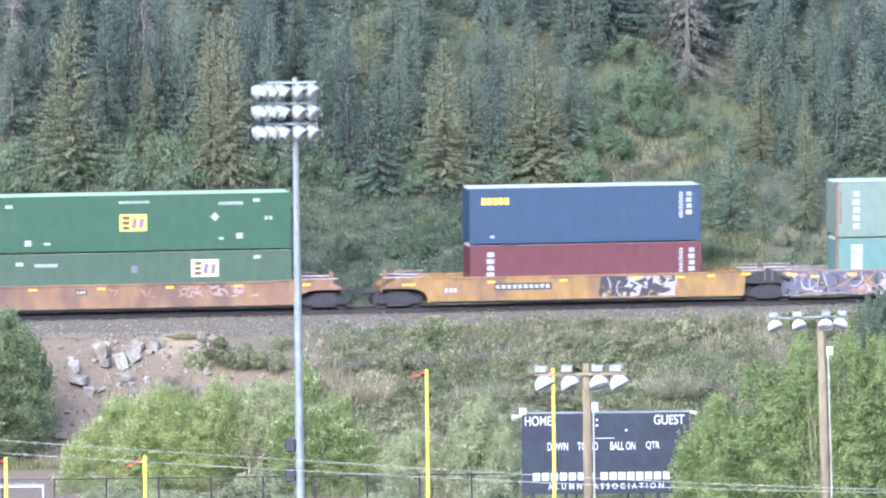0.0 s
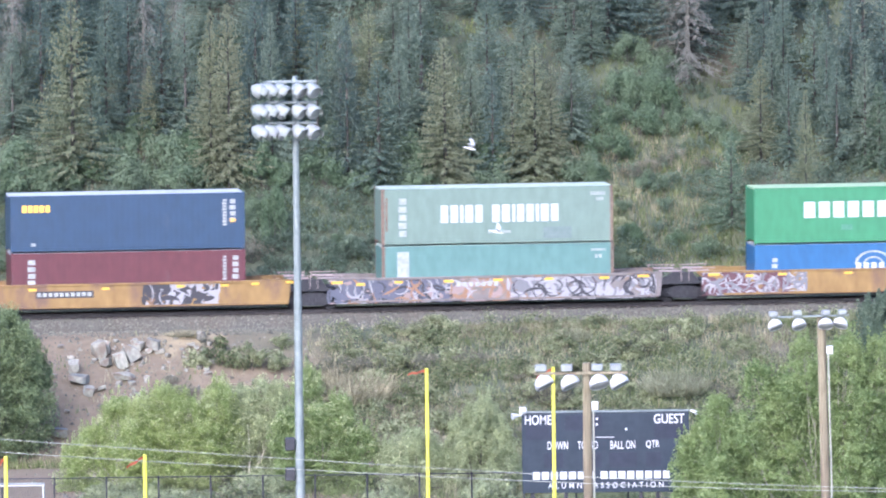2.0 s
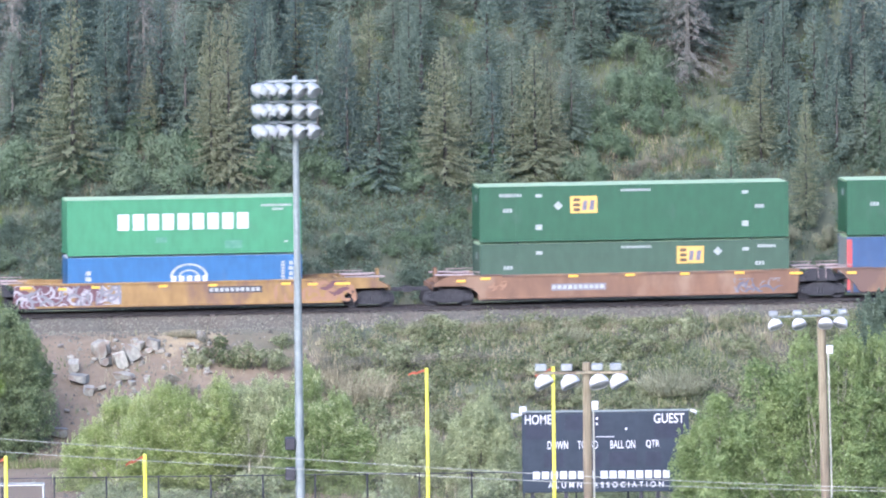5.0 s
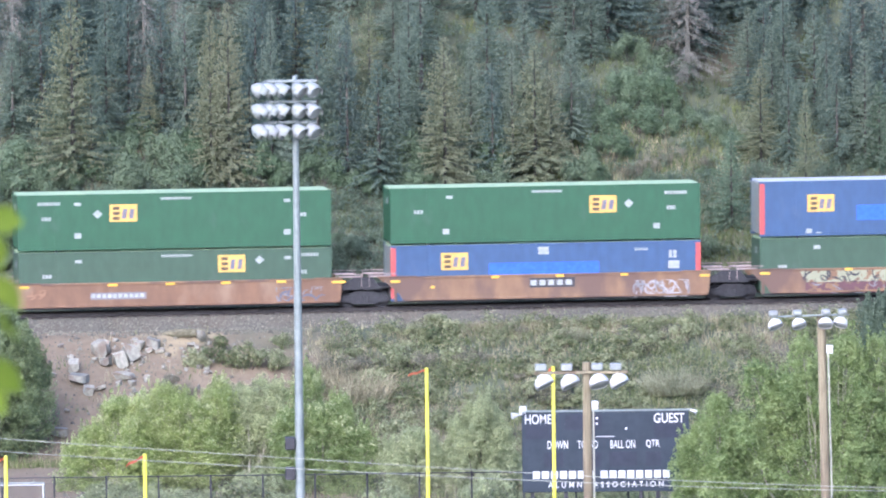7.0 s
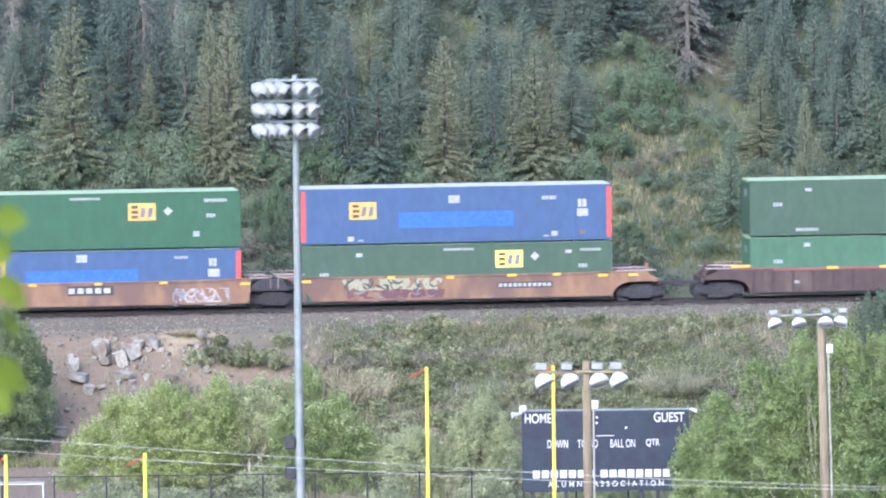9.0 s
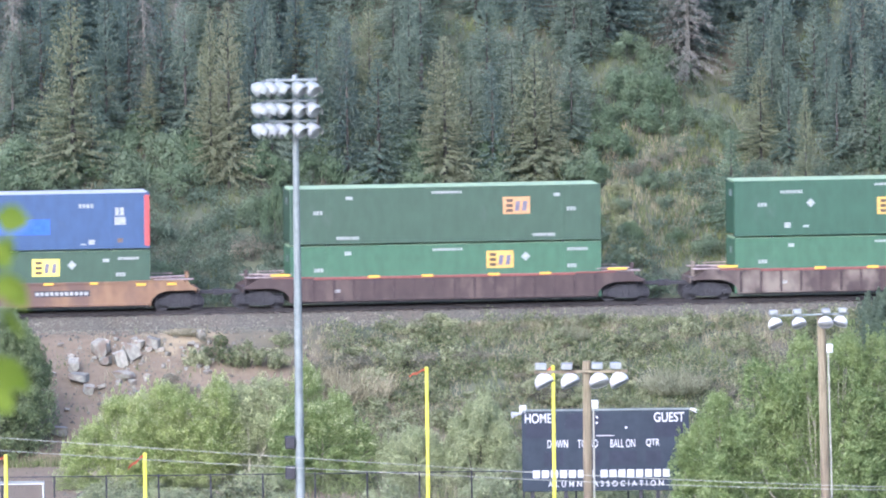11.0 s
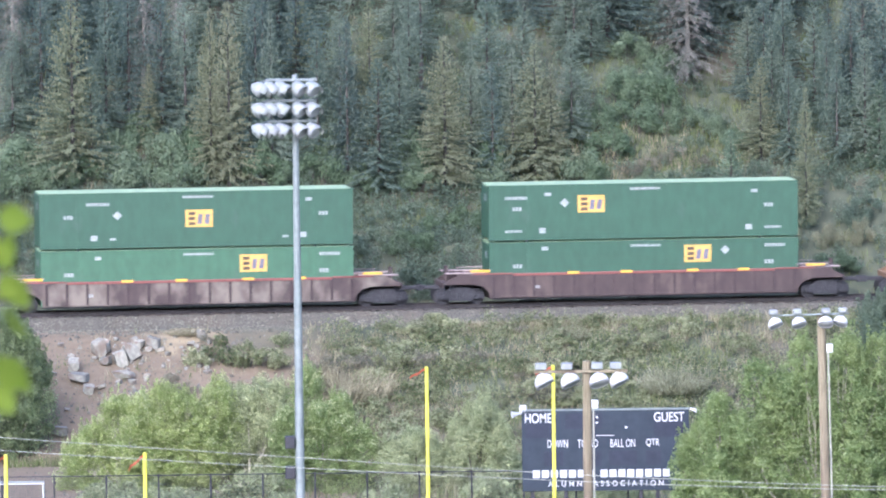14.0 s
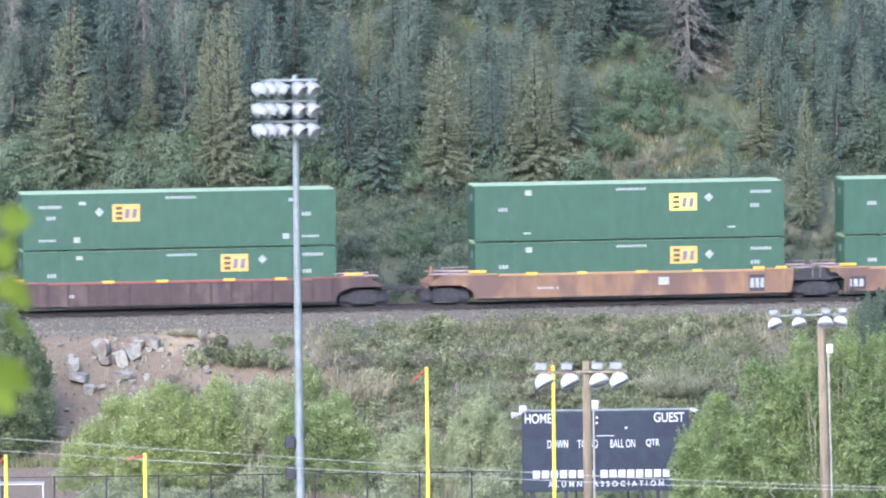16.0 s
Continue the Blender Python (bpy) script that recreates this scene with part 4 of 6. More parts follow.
def spray(verts, faces, p, d, w):
    """One flat needle spray or leaf from p along d, with the half width w."""
    c = len(verts)
    verts += [p, p + d * 0.45 + w, p + d, p + d * 0.55 - w]
    faces.append((c, c + 1, c + 2, c + 3))


def needle(verts, faces, p, d, w):
    """A narrow pointed spray."""
    c = len(verts)
    verts += [p - w, p + w, p + d]
    faces.append((c, c + 1, c + 2))


def any_way(rnd):
    a, z = rnd.uniform(0, 6.283), rnd.uniform(-1, 1)
    k = math.sqrt(1 - z * z)
    return Vector((math.cos(a) * k, math.sin(a) * k, z))


def spruce(rnd, label, needles, wide=2.1, fill=1.0, bare=0.06, name="spruce_tree", ragged=0.36):
    """A spruce ten metres high: tapered trunk and single boughs at all heights, drooping below and rising at the top, with hanging sprays."""
    t = thing(name, label, "spruce", None, "spruces on the hillside")
    part("trunk", tubes(((0, 0, -0.5), (0, 0, 9.9), 0.14, 0.012), n=7), SPRUCE_BARK, t)
    verts, faces, boughs = [], [], bmesh.new()
    count, seed = int(310 * fill), rnd.uniform(0, 50)
    for i in range(count):
        f = bare + (0.985 - bare) * (i / count) ** 1.12
        a = i * 2.39996 + rnd.uniform(-0.5, 0.5)
        out, side = Vector((math.cos(a), math.sin(a), 0)), Vector((-math.sin(a), math.cos(a), 0))
        uneven = noise.noise((out.x * 0.9 + seed, out.y * 0.9, f * 7))
        l = wide * 1.12 * (1 - f) ** 0.85 * rnd.uniform(0.7, 1.1) * (1 + 0.7 * uneven) + 0.08
        if f < 0.12:
            l *= 0.65 + 3 * f
        if uneven < -ragged and rnd.random() < 0.75:
            continue
        z, rise = f * 10 + rnd.uniform(-0.12, 0.12), 0.5 * f - 0.1
        n = max(2, int(l / 0.16))
        for k in range(1, n + 1):
            u = k / n
            if u < 0.18 and l > 0.8 and k % 2:
                continue
            p = out * (l * u) + Vector((0, 0, z + l * (rise * u - 0.24 * u * u * (1 - f) + 0.14 * u ** 3)))
            twig = (0.1 + 0.17 * l ** 0.7 * (1.15 - u)) * (0.75 + 0.25 * (1 - f))
            for turn in (-1, 1, 0):
                if turn:  # level side twigs
                    d = (out * rnd.uniform(0.4, 0.9) + side * turn * rnd.uniform(0.5, 1.0)) * twig * rnd.uniform(0.6, 1.25) + Vector((0, 0, rnd.uniform(-0.14, 0.04)))
                else:  # hanging or standing sprays
                    d = out * rnd.uniform(-0.05, 0.14) + side * rnd.uniform(-0.12, 0.12) + Vector((0, 0, rnd.uniform(-0.3, -0.06) if f < 0.8 else rnd.uniform(-0.08, 0.2)))
                w = d.cross(any_way(rnd))
                if w.length > 1e-4:
                    needle(verts, faces, p, d, w.normalized() * rnd.uniform(0.045, 0.08))
        if i % 9 == 0 and l > 0.6:
            tube(boughs, (0, 0, z), out * l * 0.8 + Vector((0, 0, z + l * 0.8 * (rise - 0.2 * (1 - f)))), 0.03, 0.008, 3)
    tagged(part("bough_frame", boughs, SPRUCE_BARK, t), kind="stuff")
    data_part("crown", verts, faces, needles, t)
    return t


def bare_spruce(rnd, label):
    """A dead spruce, ten metres high, with grey drooping twigs."""
    t = thing("dead_spruce_tree", label, "dead tree", None, "spruces on the hillside")
    part("trunk", tubes(((0, 0, -0.5), (0, 0, 9.9), 0.17, 0.02), n=7), DEAD_TWIG, t)
    verts, faces = [], []
    z = 1.0
    while z < 9.8:
        f = z / 10
        for k in range(6):
            a, l = rnd.uniform(0, 6.283), 2.1 * (1 - f) ** 0.7 * rnd.uniform(0.6, 1.15)
            n = max(2, int(l / 0.2))
            last = Vector((0, 0, z))
            for i in range(1, n + 1):
                u = i / n
                p = Vector((math.cos(a) * l * u, math.sin(a) * l * u, z + 0.1 * l * u - 0.55 * l * u * u))
                spray(verts, faces, last, p - last, Vector((0, 0, 0.022)))
                last = p
                for q in range(4):
                    b = a + rnd.uniform(-1.2, 1.2)
                    d = Vector((math.cos(b), math.sin(b), rnd.uniform(-1.2, -0.1))) * rnd.uniform(0.2, 0.5)
                    spray(verts, faces, p, d, Vector((-math.sin(b), math.cos(b), 0.3)) * 0.02)
        z += rnd.uniform(0.2, 0.34)
    data_part("branchwork", verts, faces, DEAD_TWIG, t)
    return t


def leaf_lump(rnd, verts, faces, c, r, count, leaf, slim=0.36, tall=0.8):
    """A clump of small leaves that mostly face outwards and up."""
    for _ in range(count):
        d = any_way(rnd)
        p = c + Vector((d.x * r, d.y * r, d.z * r * tall)) * rnd.uniform(0.35, 1.1) ** 0.7
        face = d + any_way(rnd) * 0.7 + Vector((0, 0, 0.45))
        way = face.cross(any_way(rnd))
        if way.length > 0.05:
            k = leaf * rnd.uniform(0.6, 1.35)
            way.normalize()
            needle(verts, faces, p, way * k, face.cross(way).normalized() * k * slim)


def shrub(rnd, label, leaves, group, lumps=13, count=95, leaf=0.13, flat=0.75, wide=1.0, slim=0.36, name="shrub"):
    """A shrub about two metres wide."""
    t = thing(name, label, "shrub", None, group)
    verts, faces, runs = [], [], []
    for _ in range(lumps):
        a, d = rnd.uniform(0, 6.283), math.sqrt(rnd.random()) * 0.85 * wide
        c = Vector((math.cos(a) * d, math.sin(a) * d, rnd.uniform(0.18, 1.25 - 0.7 * d / wide) * flat))
        leaf_lump(rnd, verts, faces, c, rnd.uniform(0.2, 0.42), count, leaf, slim)
        runs.append(((c.x * 0.15, c.y * 0.15, -0.15), tuple(c), 0.018, 0.006))
    part("stem_clump", tubes(*runs, n=4), BARK, t)
    data_part("foliage", verts, faces, leaves, t)
    return t


def dry_clump(rnd, label, blades, count=1500):
    """A loose clump of dry stalks about two metres wide that lean outwards, with thin side twigs."""
    t = thing("dry_bush", label, "shrub", None, "dry bushes")
    verts, faces = [], []
    for _ in range(count):
        a, d = rnd.uniform(0, 6.283), math.sqrt(rnd.random())
        foot = Vector((math.cos(a) * d, math.sin(a) * d * 0.9, -0.1))
        go = Vector((math.cos(a) * d * 0.5 + rnd.uniform(-0.3, 0.3), math.sin(a) * d * 0.5 + rnd.uniform(-0.3, 0.3), rnd.uniform(0.5, 1.0))) * rnd.uniform(0.35, 1.1) * (1.15 - 0.6 * d)
        side = go.cross(any_way(rnd))
        if side.length < 1e-3:
            continue
        side.normalize()
        needle(verts, faces, foot, go, side * rnd.uniform(0.008, 0.018))
        for k in range(2):
            needle(verts, faces, foot + go * rnd.uniform(0.4, 0.9), (go.normalized() * 0.6 + any_way(rnd)) * rnd.uniform(0.1, 0.22), side * rnd.uniform(0.008, 0.02))
    tagged(data_part("stalk_tuft", verts, faces, blades, t), kind="stuff")
    return t


def broadleaf(rnd, name, label, x, y, tall, wide, leaves, bark, lumps, count, leaf=0.16, low=0.12, tips=None, category="tree", pale_share=0.35, lobes=None, slim=0.36):
    """A leafy tree: trunk, limbs, and a crown of several uneven lobes of leaf clumps with gaps and upright shoots.
    lobes: sideways, away, top, radius of each."""
    t = thing(name, label, category, Matrix.Translation((x, y, height(x, y) - 0.05)))
    part("trunk", tubes(((0, 0, -0.3), (wide * 0.02, 0, tall * 0.4), 0.15 * tall / 9, 0.08 * tall / 9), ((wide * 0.02, 0, tall * 0.4), (0, 0.1, tall * 0.65), 0.08 * tall / 9, 0.02), n=9), bark, t)
    if lobes is None:
        n = 6 + int(wide / 1.5)
        lobes = []
        for i in range(n):
            a, d = i * 2.4, math.sqrt((i + 0.5) / n)
            lobes.append((math.cos(a) * d * wide * 0.36, math.sin(a) * d * wide * 0.36, tall * (1 - 0.42 * d * d) * rnd.uniform(0.88, 1.04), wide * rnd.uniform(0.15, 0.23)))
    weights = [top * r for _, _, top, r in lobes]
    verts, faces, pale, pale_faces = [], [], [], []

    def spot(lobe):
        lx, ly, top, r = lobe
        a, u, k = rnd.uniform(0, 6.283), rnd.random() ** 0.75, math.sqrt(rnd.uniform(0.15, 1.0))
        k *= math.sqrt(max(0.03, 1 - (max(0.0, u - 0.42) / 0.6) ** 2)) * (1 + 0.45 * noise.noise((math.cos(a) * 1.6 + lx + x, math.sin(a) * 1.6, u * top)))
        return Vector((lx + math.cos(a) * r * k, ly + math.sin(a) * r * k, top * (low + (1 - low) * u))), u

    for i in range(lumps):
        lobe = rnd.choices(lobes, weights)[0]
        c, u = spot(lobe)
        r = rnd.uniform(0.22, 0.6)
        leaf_lump(rnd, verts, faces, c, r, count, leaf, slim, rnd.uniform(0.6, 1.1) if slim > 0.2 else 1.6)
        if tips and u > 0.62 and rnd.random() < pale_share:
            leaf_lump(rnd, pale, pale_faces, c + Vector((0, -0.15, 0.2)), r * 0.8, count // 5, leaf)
        if i % 6 == 0 and c.z > tall * 0.2:
            start = Vector((lobe[0] * 0.5, lobe[1] * 0.5, c.z * rnd.uniform(0.3, 0.6)))
            mid = start.lerp(c, 0.5) + Vector((0, 0, -0.04 * tall))
            part("limb", tubes((start, mid, 0.02 + 0.003 * tall, 0.028), (mid, c, 0.028, 0.01), n=5), bark, t)
    for lobe in lobes:  # upright leafy shoots over each lobe, and a stem up to it
        lx, ly, top, r = lobe
        part("limb", tubes(((wide * 0.01, 0, tall * 0.08), (lx * 0.7, ly * 0.7, top * 0.45), 0.035 + 0.006 * tall, 0.04), ((lx * 0.7, ly * 0.7, top * 0.45), (lx, ly, top * 0.95), 0.04, 0.012), n=6), bark, t)
        for _ in range(int(8 + r * 8)):
            a, d = rnd.uniform(0, 6.283), math.sqrt(rnd.random()) * r * 0.8
            foot = Vector((lx + math.cos(a) * d, ly + math.sin(a) * d, top * (1 - 0.34 * (d / r) ** 2)))
            lean = Vector((rnd.uniform(-0.25, 0.25), rnd.uniform(-0.25, 0.25), 1)) * rnd.uniform(0.3, 0.95)
            for q in range(5):
                leaf_lump(rnd, verts, faces, foot + lean * (q / 4 - 0.2), 0.16 - 0.022 * q, count // 14, leaf, slim, 1.5)
    for i in range(lumps * count * 2 // 5):  # single leaves between the clumps
        leaf_lump(rnd, verts, faces, spot(rnd.choices(lobes, weights)[0])[0], 0.12, 1, leaf * 1.1, slim)
    crown = data_part("crown", verts, faces, leaves, t)
    LIVELY.append((crown, sway_rows(rnd)))
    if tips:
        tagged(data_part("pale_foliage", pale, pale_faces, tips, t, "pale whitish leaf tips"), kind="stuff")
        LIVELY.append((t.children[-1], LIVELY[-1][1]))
    return t


def hill_woods():
    rnd = random.Random(11)
    kinds = [spruce(rnd, "dark green spruce with drooping boughs on the hillside", SPRUCE_SHADED, 2.5), spruce(rnd, "dense dark green spruce on the wooded hillside", SPRUCE, 2.0, 1.1),
             spruce(rnd, "narrow dark green spruce on the wooded hillside", SPRUCE_SHADED, 1.55, 1.0), spruce(rnd, "bluish green young spruce on the grassy slope", SPRUCE_BLUE, 2.4, 1.2, 0.02),
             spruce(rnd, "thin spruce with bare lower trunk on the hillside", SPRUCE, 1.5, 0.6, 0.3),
             spruce(rnd, "olive green spruce with drooping boughs on the hillside", SPRUCE_OLIVE, 2.2, 1.1)]
    dead = bare_spruce(rnd, "bare grey dead spruce among green trees")
    used = set()

    def put(kind, x, y, tall, spread=1.0):
        k = tall / 10
        m = place(x, y, rnd.uniform(0, 6.28), k * spread, 0.1, k)
        source = dead if kind == 9 else kinds[kind]
        if kind in used:
            copy_thing(source, m @ Matrix.Diagonal((*[1 / k for k in source.scale], 1)))
        else:
            used.add(kind)
            source.matrix_world = m

    for kind, x, y, tall, spread in (
            (5, -19.65, 511.99, 10.2, 1.02), (5, -11.34, 512.88, 10.1, 0.77), (5, -12.31, 512.98, 9.5, 0.59), (5, -15.65, 515.29, 4.7, 0.85), (5, -7.62, 518.38, 7.5, 0.85),
            (5, -3.85, 518.01, 7.2, 0.74), (1, -3.37, 513.91, 7.2, 1.34), (5, 0.17, 514.60, 8.3, 1.06), (1, 1.59, 515.94, 7.2, 0.77), (1, 3.81, 516.01, 7.2, 0.90),
            (5, 5.02, 515.70, 7.7, 1.11), (5, 5.89, 516.26, 6.1, 0.96), (4, -1.07, 520.91, 6.7, 1.31), (1, -1.71, 518.28, 7.9, 0.97), (1, -5.42, 517.17, 8.2, 0.89),
            (1, 2.50, 519.86, 7.6, 0.93), (1, 4.48, 520.96, 6.1, 1.06), (1, 8.21, 524.21, 4.8, 1.34), (4, 6.84, 524.61, 5.3, 1.25), (5, 17.22, 518.72, 5.7, 1.08),
            (1, 18.74, 518.58, 5.6, 0.99), (5, 19.45, 513.49, 7.7, 0.57), (1, 21.34, 518.73, 5.9, 1.09), (1, 22.86, 518.67, 6.9, 1.02), (3, 23.62, 518.35, 4.9, 1.10),
            (3, 15.44, 513.29, 5.3, 1.15), (1, 20.29, 522.28, 7.1, 1.07), (1, 18.62, 522.72, 7.1, 0.99), (0, 22.31, 522.96, 6.8, 0.93), (1, 16.71, 523.77, 5.2, 1.24),
            (0, 24.08, 523.41, 6.6, 0.92), (1, 20.89, 520.88, 5.9, 1.04), (1, 17.95, 521.58, 5.7, 1.03), (9, -22.99, 516.89, 8.4, 0.80), (9, -16.00, 518.39, 7.9, 1.03),
            (9, -14.29, 520.32, 6.4, 0.79), (2, -21.46, 516.24, 7.9, 1.05), (1, -17.95, 515.40, 8.5, 0.76), (1, -13.71, 515.30, 9.4, 0.72), (2, -9.94, 516.20, 9.1, 0.91),
            (1, -9.08, 513.71, 8.8, 0.70), (1, -6.63, 514.72, 7.7, 0.95), (2, -5.04, 513.80, 9.1, 0.87), (0, 13.66, 527.73, 6.8, 1.04), (9, 13.46, 524.31, 6.6, 1.78),
            (9, 12.41, 525.83, 4.9, 1.28), (1, -22.97, 514.99, 5.8, 1.14), (2, -16.81, 517.87, 7.9, 0.96), (1, -2.25, 515.47, 7.3, 0.80), (2, 2.73, 515.46, 6.5, 1.05),
            (1, 7.02, 518.31, 6.1, 1.11), (2, -10.25, 513.23, 6.3, 1.20), (1, -18.66, 512.20, 6.3, 1.07)):
        put(kind, x, y, tall, spread)
    for i in range(22):  # the dense wood between and behind
        s, v = rnd.uniform(-25, 26), rnd.uniform(18, 28)
        p = on_track(s, v)
        if not (6 < s < 16 and v < 24):
            put(rnd.choice((0, 1, 2, 2)), p.x, p.y, rnd.uniform(5, 8.5), 1.1)
    for i in range(36):  # the wood above and to both sides
        s, v = rnd.uniform(-24, 25), rnd.uniform(22, 34)
        p = on_track(s, v)
        put(rnd.choice((0, 0, 1, 2)), p.x, p.y, rnd.uniform(6, 10), 1.1)
    for i in range(14):
        s, v = rnd.choice((-1, 1)) * rnd.uniform(26, 60), rnd.uniform(10, 45)
        p = on_track(s, v)
        put(rnd.choice((0, 1, 2)), p.x, p.y, rnd.uniform(6, 11), 1.05)


def undergrowth():
    rnd = random.Random(23)
    wood = [shrub(rnd, "leafy green shrub in the hillside undergrowth", SHRUB, "hillside shrubs", 16, 130, 0.095, 1.1) for _ in range(3)]
    bank = [shrub(rnd, "low dense green shrub on the railway bank", BANK_SHRUB, "shrubs on the bank", 15, 95, 0.125, 0.8, 1.1) for _ in range(3)]
    pale = [shrub(rnd, "soft grey-green brush behind the chain-link fence", GREY_WILLOW, "brush behind the fence", 15, 170, 0.085, 0.85, 1.1, name="willow_shrub") for _ in range(2)]
    brown = [shrub(rnd, "brownish twiggy shrub on the railway bank", BROWN_SHRUB, "shrubs on the bank", 15, 125, 0.1, 0.7, 1.1, 0.2) for _ in range(2)]
    first = set()

    def put(source, x, y, size, tall=None):
        m = place(x, y, rnd.uniform(0, 6.28), size, 0.08, tall)
        if source.name in first:
            copy_thing(source, m @ Matrix.Diagonal((*[1 / k for k in source.scale], 1)))
        else:
            first.add(source.name)
            source.matrix_world = m

    fresh = [shrub(rnd, "light green leafy shrub on the hillside clearing", LIGHT_SHRUB, "hillside shrubs", 22, 170, 0.085, 1.0) for _ in range(3)]
    # leafy thickets between the spruces
    for x, y, size, tall in (
            (-22.58, 511.70, 2.0, 2.6), (-20.74, 511.60, 1.5, 1.7), (-17.38, 513.39, 1.4, 2.1), (-16.96, 512.07, 1.6, 1.8), (-14.80, 513.01, 1.5, 2.6),
            (-14.14, 512.41, 1.7, 1.9), (-13.17, 513.90, 1.2, 2.2), (-9.63, 512.98, 1.4, 2.1), (-5.71, 514.84, 1.3, 2.6), (-6.69, 513.34, 1.4, 1.7),
            (-1.78, 515.33, 1.2, 2.2), (2.45, 515.84, 1.2, 2.0), (-4.28, 513.63, 1.3, 1.4), (-16.07, 515.43, 1.1, 1.9), (-23.26, 511.30, 1.4, 1.4),
            (-19.01, 511.81, 1.3, 1.6), (-8.50, 513.03, 1.2, 1.3), (-1.26, 514.01, 1.3, 1.4), (2.67, 514.82, 1.2, 1.3), (7.24, 516.01, 1.3, 1.7), (9.50, 521.38, 1.3, 1.7),
            (10.80, 521.96, 1.4, 1.8), (12.01, 521.25, 1.3, 1.9), (10.37, 519.78, 1.4, 1.6), (11.74, 519.95, 1.1, 1.3), (9.09, 517.50, 1.3, 1.7), (8.14, 516.00, 1.1, 1.2),
            (8.53, 519.33, 1.1, 1.7), (12.84, 520.94, 0.9, 1.2), (10.20, 524.68, 1.2, 1.6), (11.73, 524.43, 1.1, 1.6), (14.36, 520.69, 1.0, 1.2), (7.00, 519.15, 1.1, 1.7),
            (15.85, 519.62, 0.9, 1.2)):
        put(rnd.choice(fresh), x, y, size, tall)
    for i in range(46):
        s, v = rnd.uniform(-25, 26), rnd.uniform(6.0, 12.5)
        p = on_track(s, v)
        k = rnd.uniform(0.7, 1.35) * (0.5 if 12.5 < s < 22 else 1.0)
        put(rnd.choice(wood + fresh), p.x, p.y, k, k * rnd.uniform(0.75, 1.2))
    for i in range(14):
        s, v = rnd.uniform(-25, 26), rnd.uniform(11, 31)
        p = on_track(s, v)
        if not (7 < s < 16 and 9 < v < 20):
            k = rnd.uniform(0.9, 1.7)
            put(rnd.choice(wood), p.x, p.y, k, k * rnd.uniform(0.8, 1.2))
    for x, y, size, source in ((-12.74, 488.97, 1.1, bank), (-11.39, 489.57, 1.25, bank), (-10.00, 489.28, 1.3, bank), (-8.79, 489.54, 1.2, bank), (-13.12, 486.19, 0.9, brown), (-10.68, 486.18, 1.3, pale), (-9.05, 487.18, 1.2, pale), (-8.29, 491.69, 0.9, bank), (-12.00, 491.18, 0.8, brown), (-14.00, 487.19, 0.6, brown)):
        put(rnd.choice(source), x, y, size * rnd.uniform(0.7, 1.0), size * rnd.uniform(0.6, 1.15))
    put(fresh[0], -8.9, 508.86, 0.9, 2.9)
    put(brown[0], -9.96, 508.11, 1.2, 1.7)
    for x, y, size, tall in ((10.09, 516.73, 0.73, 0.95), (10.95, 517.46, 0.73, 0.95), (11.88, 518.0, 0.67, 0.95), (12.65, 518.52, 0.56, 0.9), (14.02, 518.08, 0.61, 0.78)):  # brown brush added below the thicket to stand for a dark shadow line
        put(rnd.choice(brown), x, y, size, tall)
    for i in range(26):  # low scrub on the grassy clearing
        p = on_track(rnd.uniform(6.5, 17), rnd.uniform(8.0, 16))
        k = rnd.uniform(0.5, 1.0)
        put(rnd.choice(bank + fresh), p.x, p.y, k, k * rnd.uniform(0.7, 1.2))
    for x, y, k, label in ((-5.03, 487.41, 2.4, "pale dry twiggy bush on the bank"), (-13.24, 492.56, 1.1, "pale dry grass tuft beside the ballast"), (-6.54, 489.11, 1.2, "pale dry twiggy bush low on the bank"), (11.75, 489.47, 1.8, "greyish dry bush above the scoreboard"), (6.51, 493.88, 1.0, "dry brown bush on the bank"), (-1.94, 481.98, 1.5, "pale dry brush beside willow shrub"), (20.57, 512.46, 0.64, "bare greyish twiggy bush beyond the track"), (18.34, 512.20, 0.59, "bare greyish twiggy bush beyond the track"), (22.24, 512.99, 0.64, "bare greyish twiggy bush beyond the track"), (16.67, 513.44, 0.54, "bare greyish twiggy bush beyond the track")):
        if "beyond" in label:
            d = shrub(rnd, label, DRY_TWIG, "dry bushes", 26, 330, 0.2, 0.8, 1.25, 0.055, "dry_bush")
            d.matrix_world = place(x, y, rnd.uniform(0, 6), k * 1.1, 0.3, k * 2.1)
        else:
            d = dry_clump(rnd, label, DRY_GRASS if "pale" in label else DRY_TWIG)
            d.matrix_world = place(x, y, rnd.uniform(0, 6), k * 0.95, 0.05, k * (0.35 if "tuft" in label else 0.95))
    # brush on the flat between the fence and the bank
    for i in range(52):
        x, y = rnd.uniform(-16, 22), rnd.uniform(453, 478)
        k = rnd.uniform(1.0, 1.7)
        put(rnd.choice(pale + pale + bank), x, y, k, k * rnd.uniform(0.8, 1.2))
    for i in range(9):  # at the foot of the young poplars
        k = rnd.uniform(0.8, 1.3)
        put(rnd.choice(pale), -16.5 + i * 1.15 + rnd.uniform(-0.4, 0.4), rnd.uniform(454, 461), k, k * rnd.uniform(0.7, 1.1))
    # the bank below the track
    for i in range(190):
        s, v = rnd.uniform(-14, 27), rnd.uniform(-18.5, -5.4)
        if s < -5 and v > -8 or s < -9 and v > -14:
            continue
        if noise.noise((s * 0.23, v * 0.3, 7)) < -0.22 and v < -8:
            continue
        p = on_track(s, v)
        k = rnd.uniform(0.5, 1.15) if v > -8.5 else rnd.uniform(0.6, 1.35)
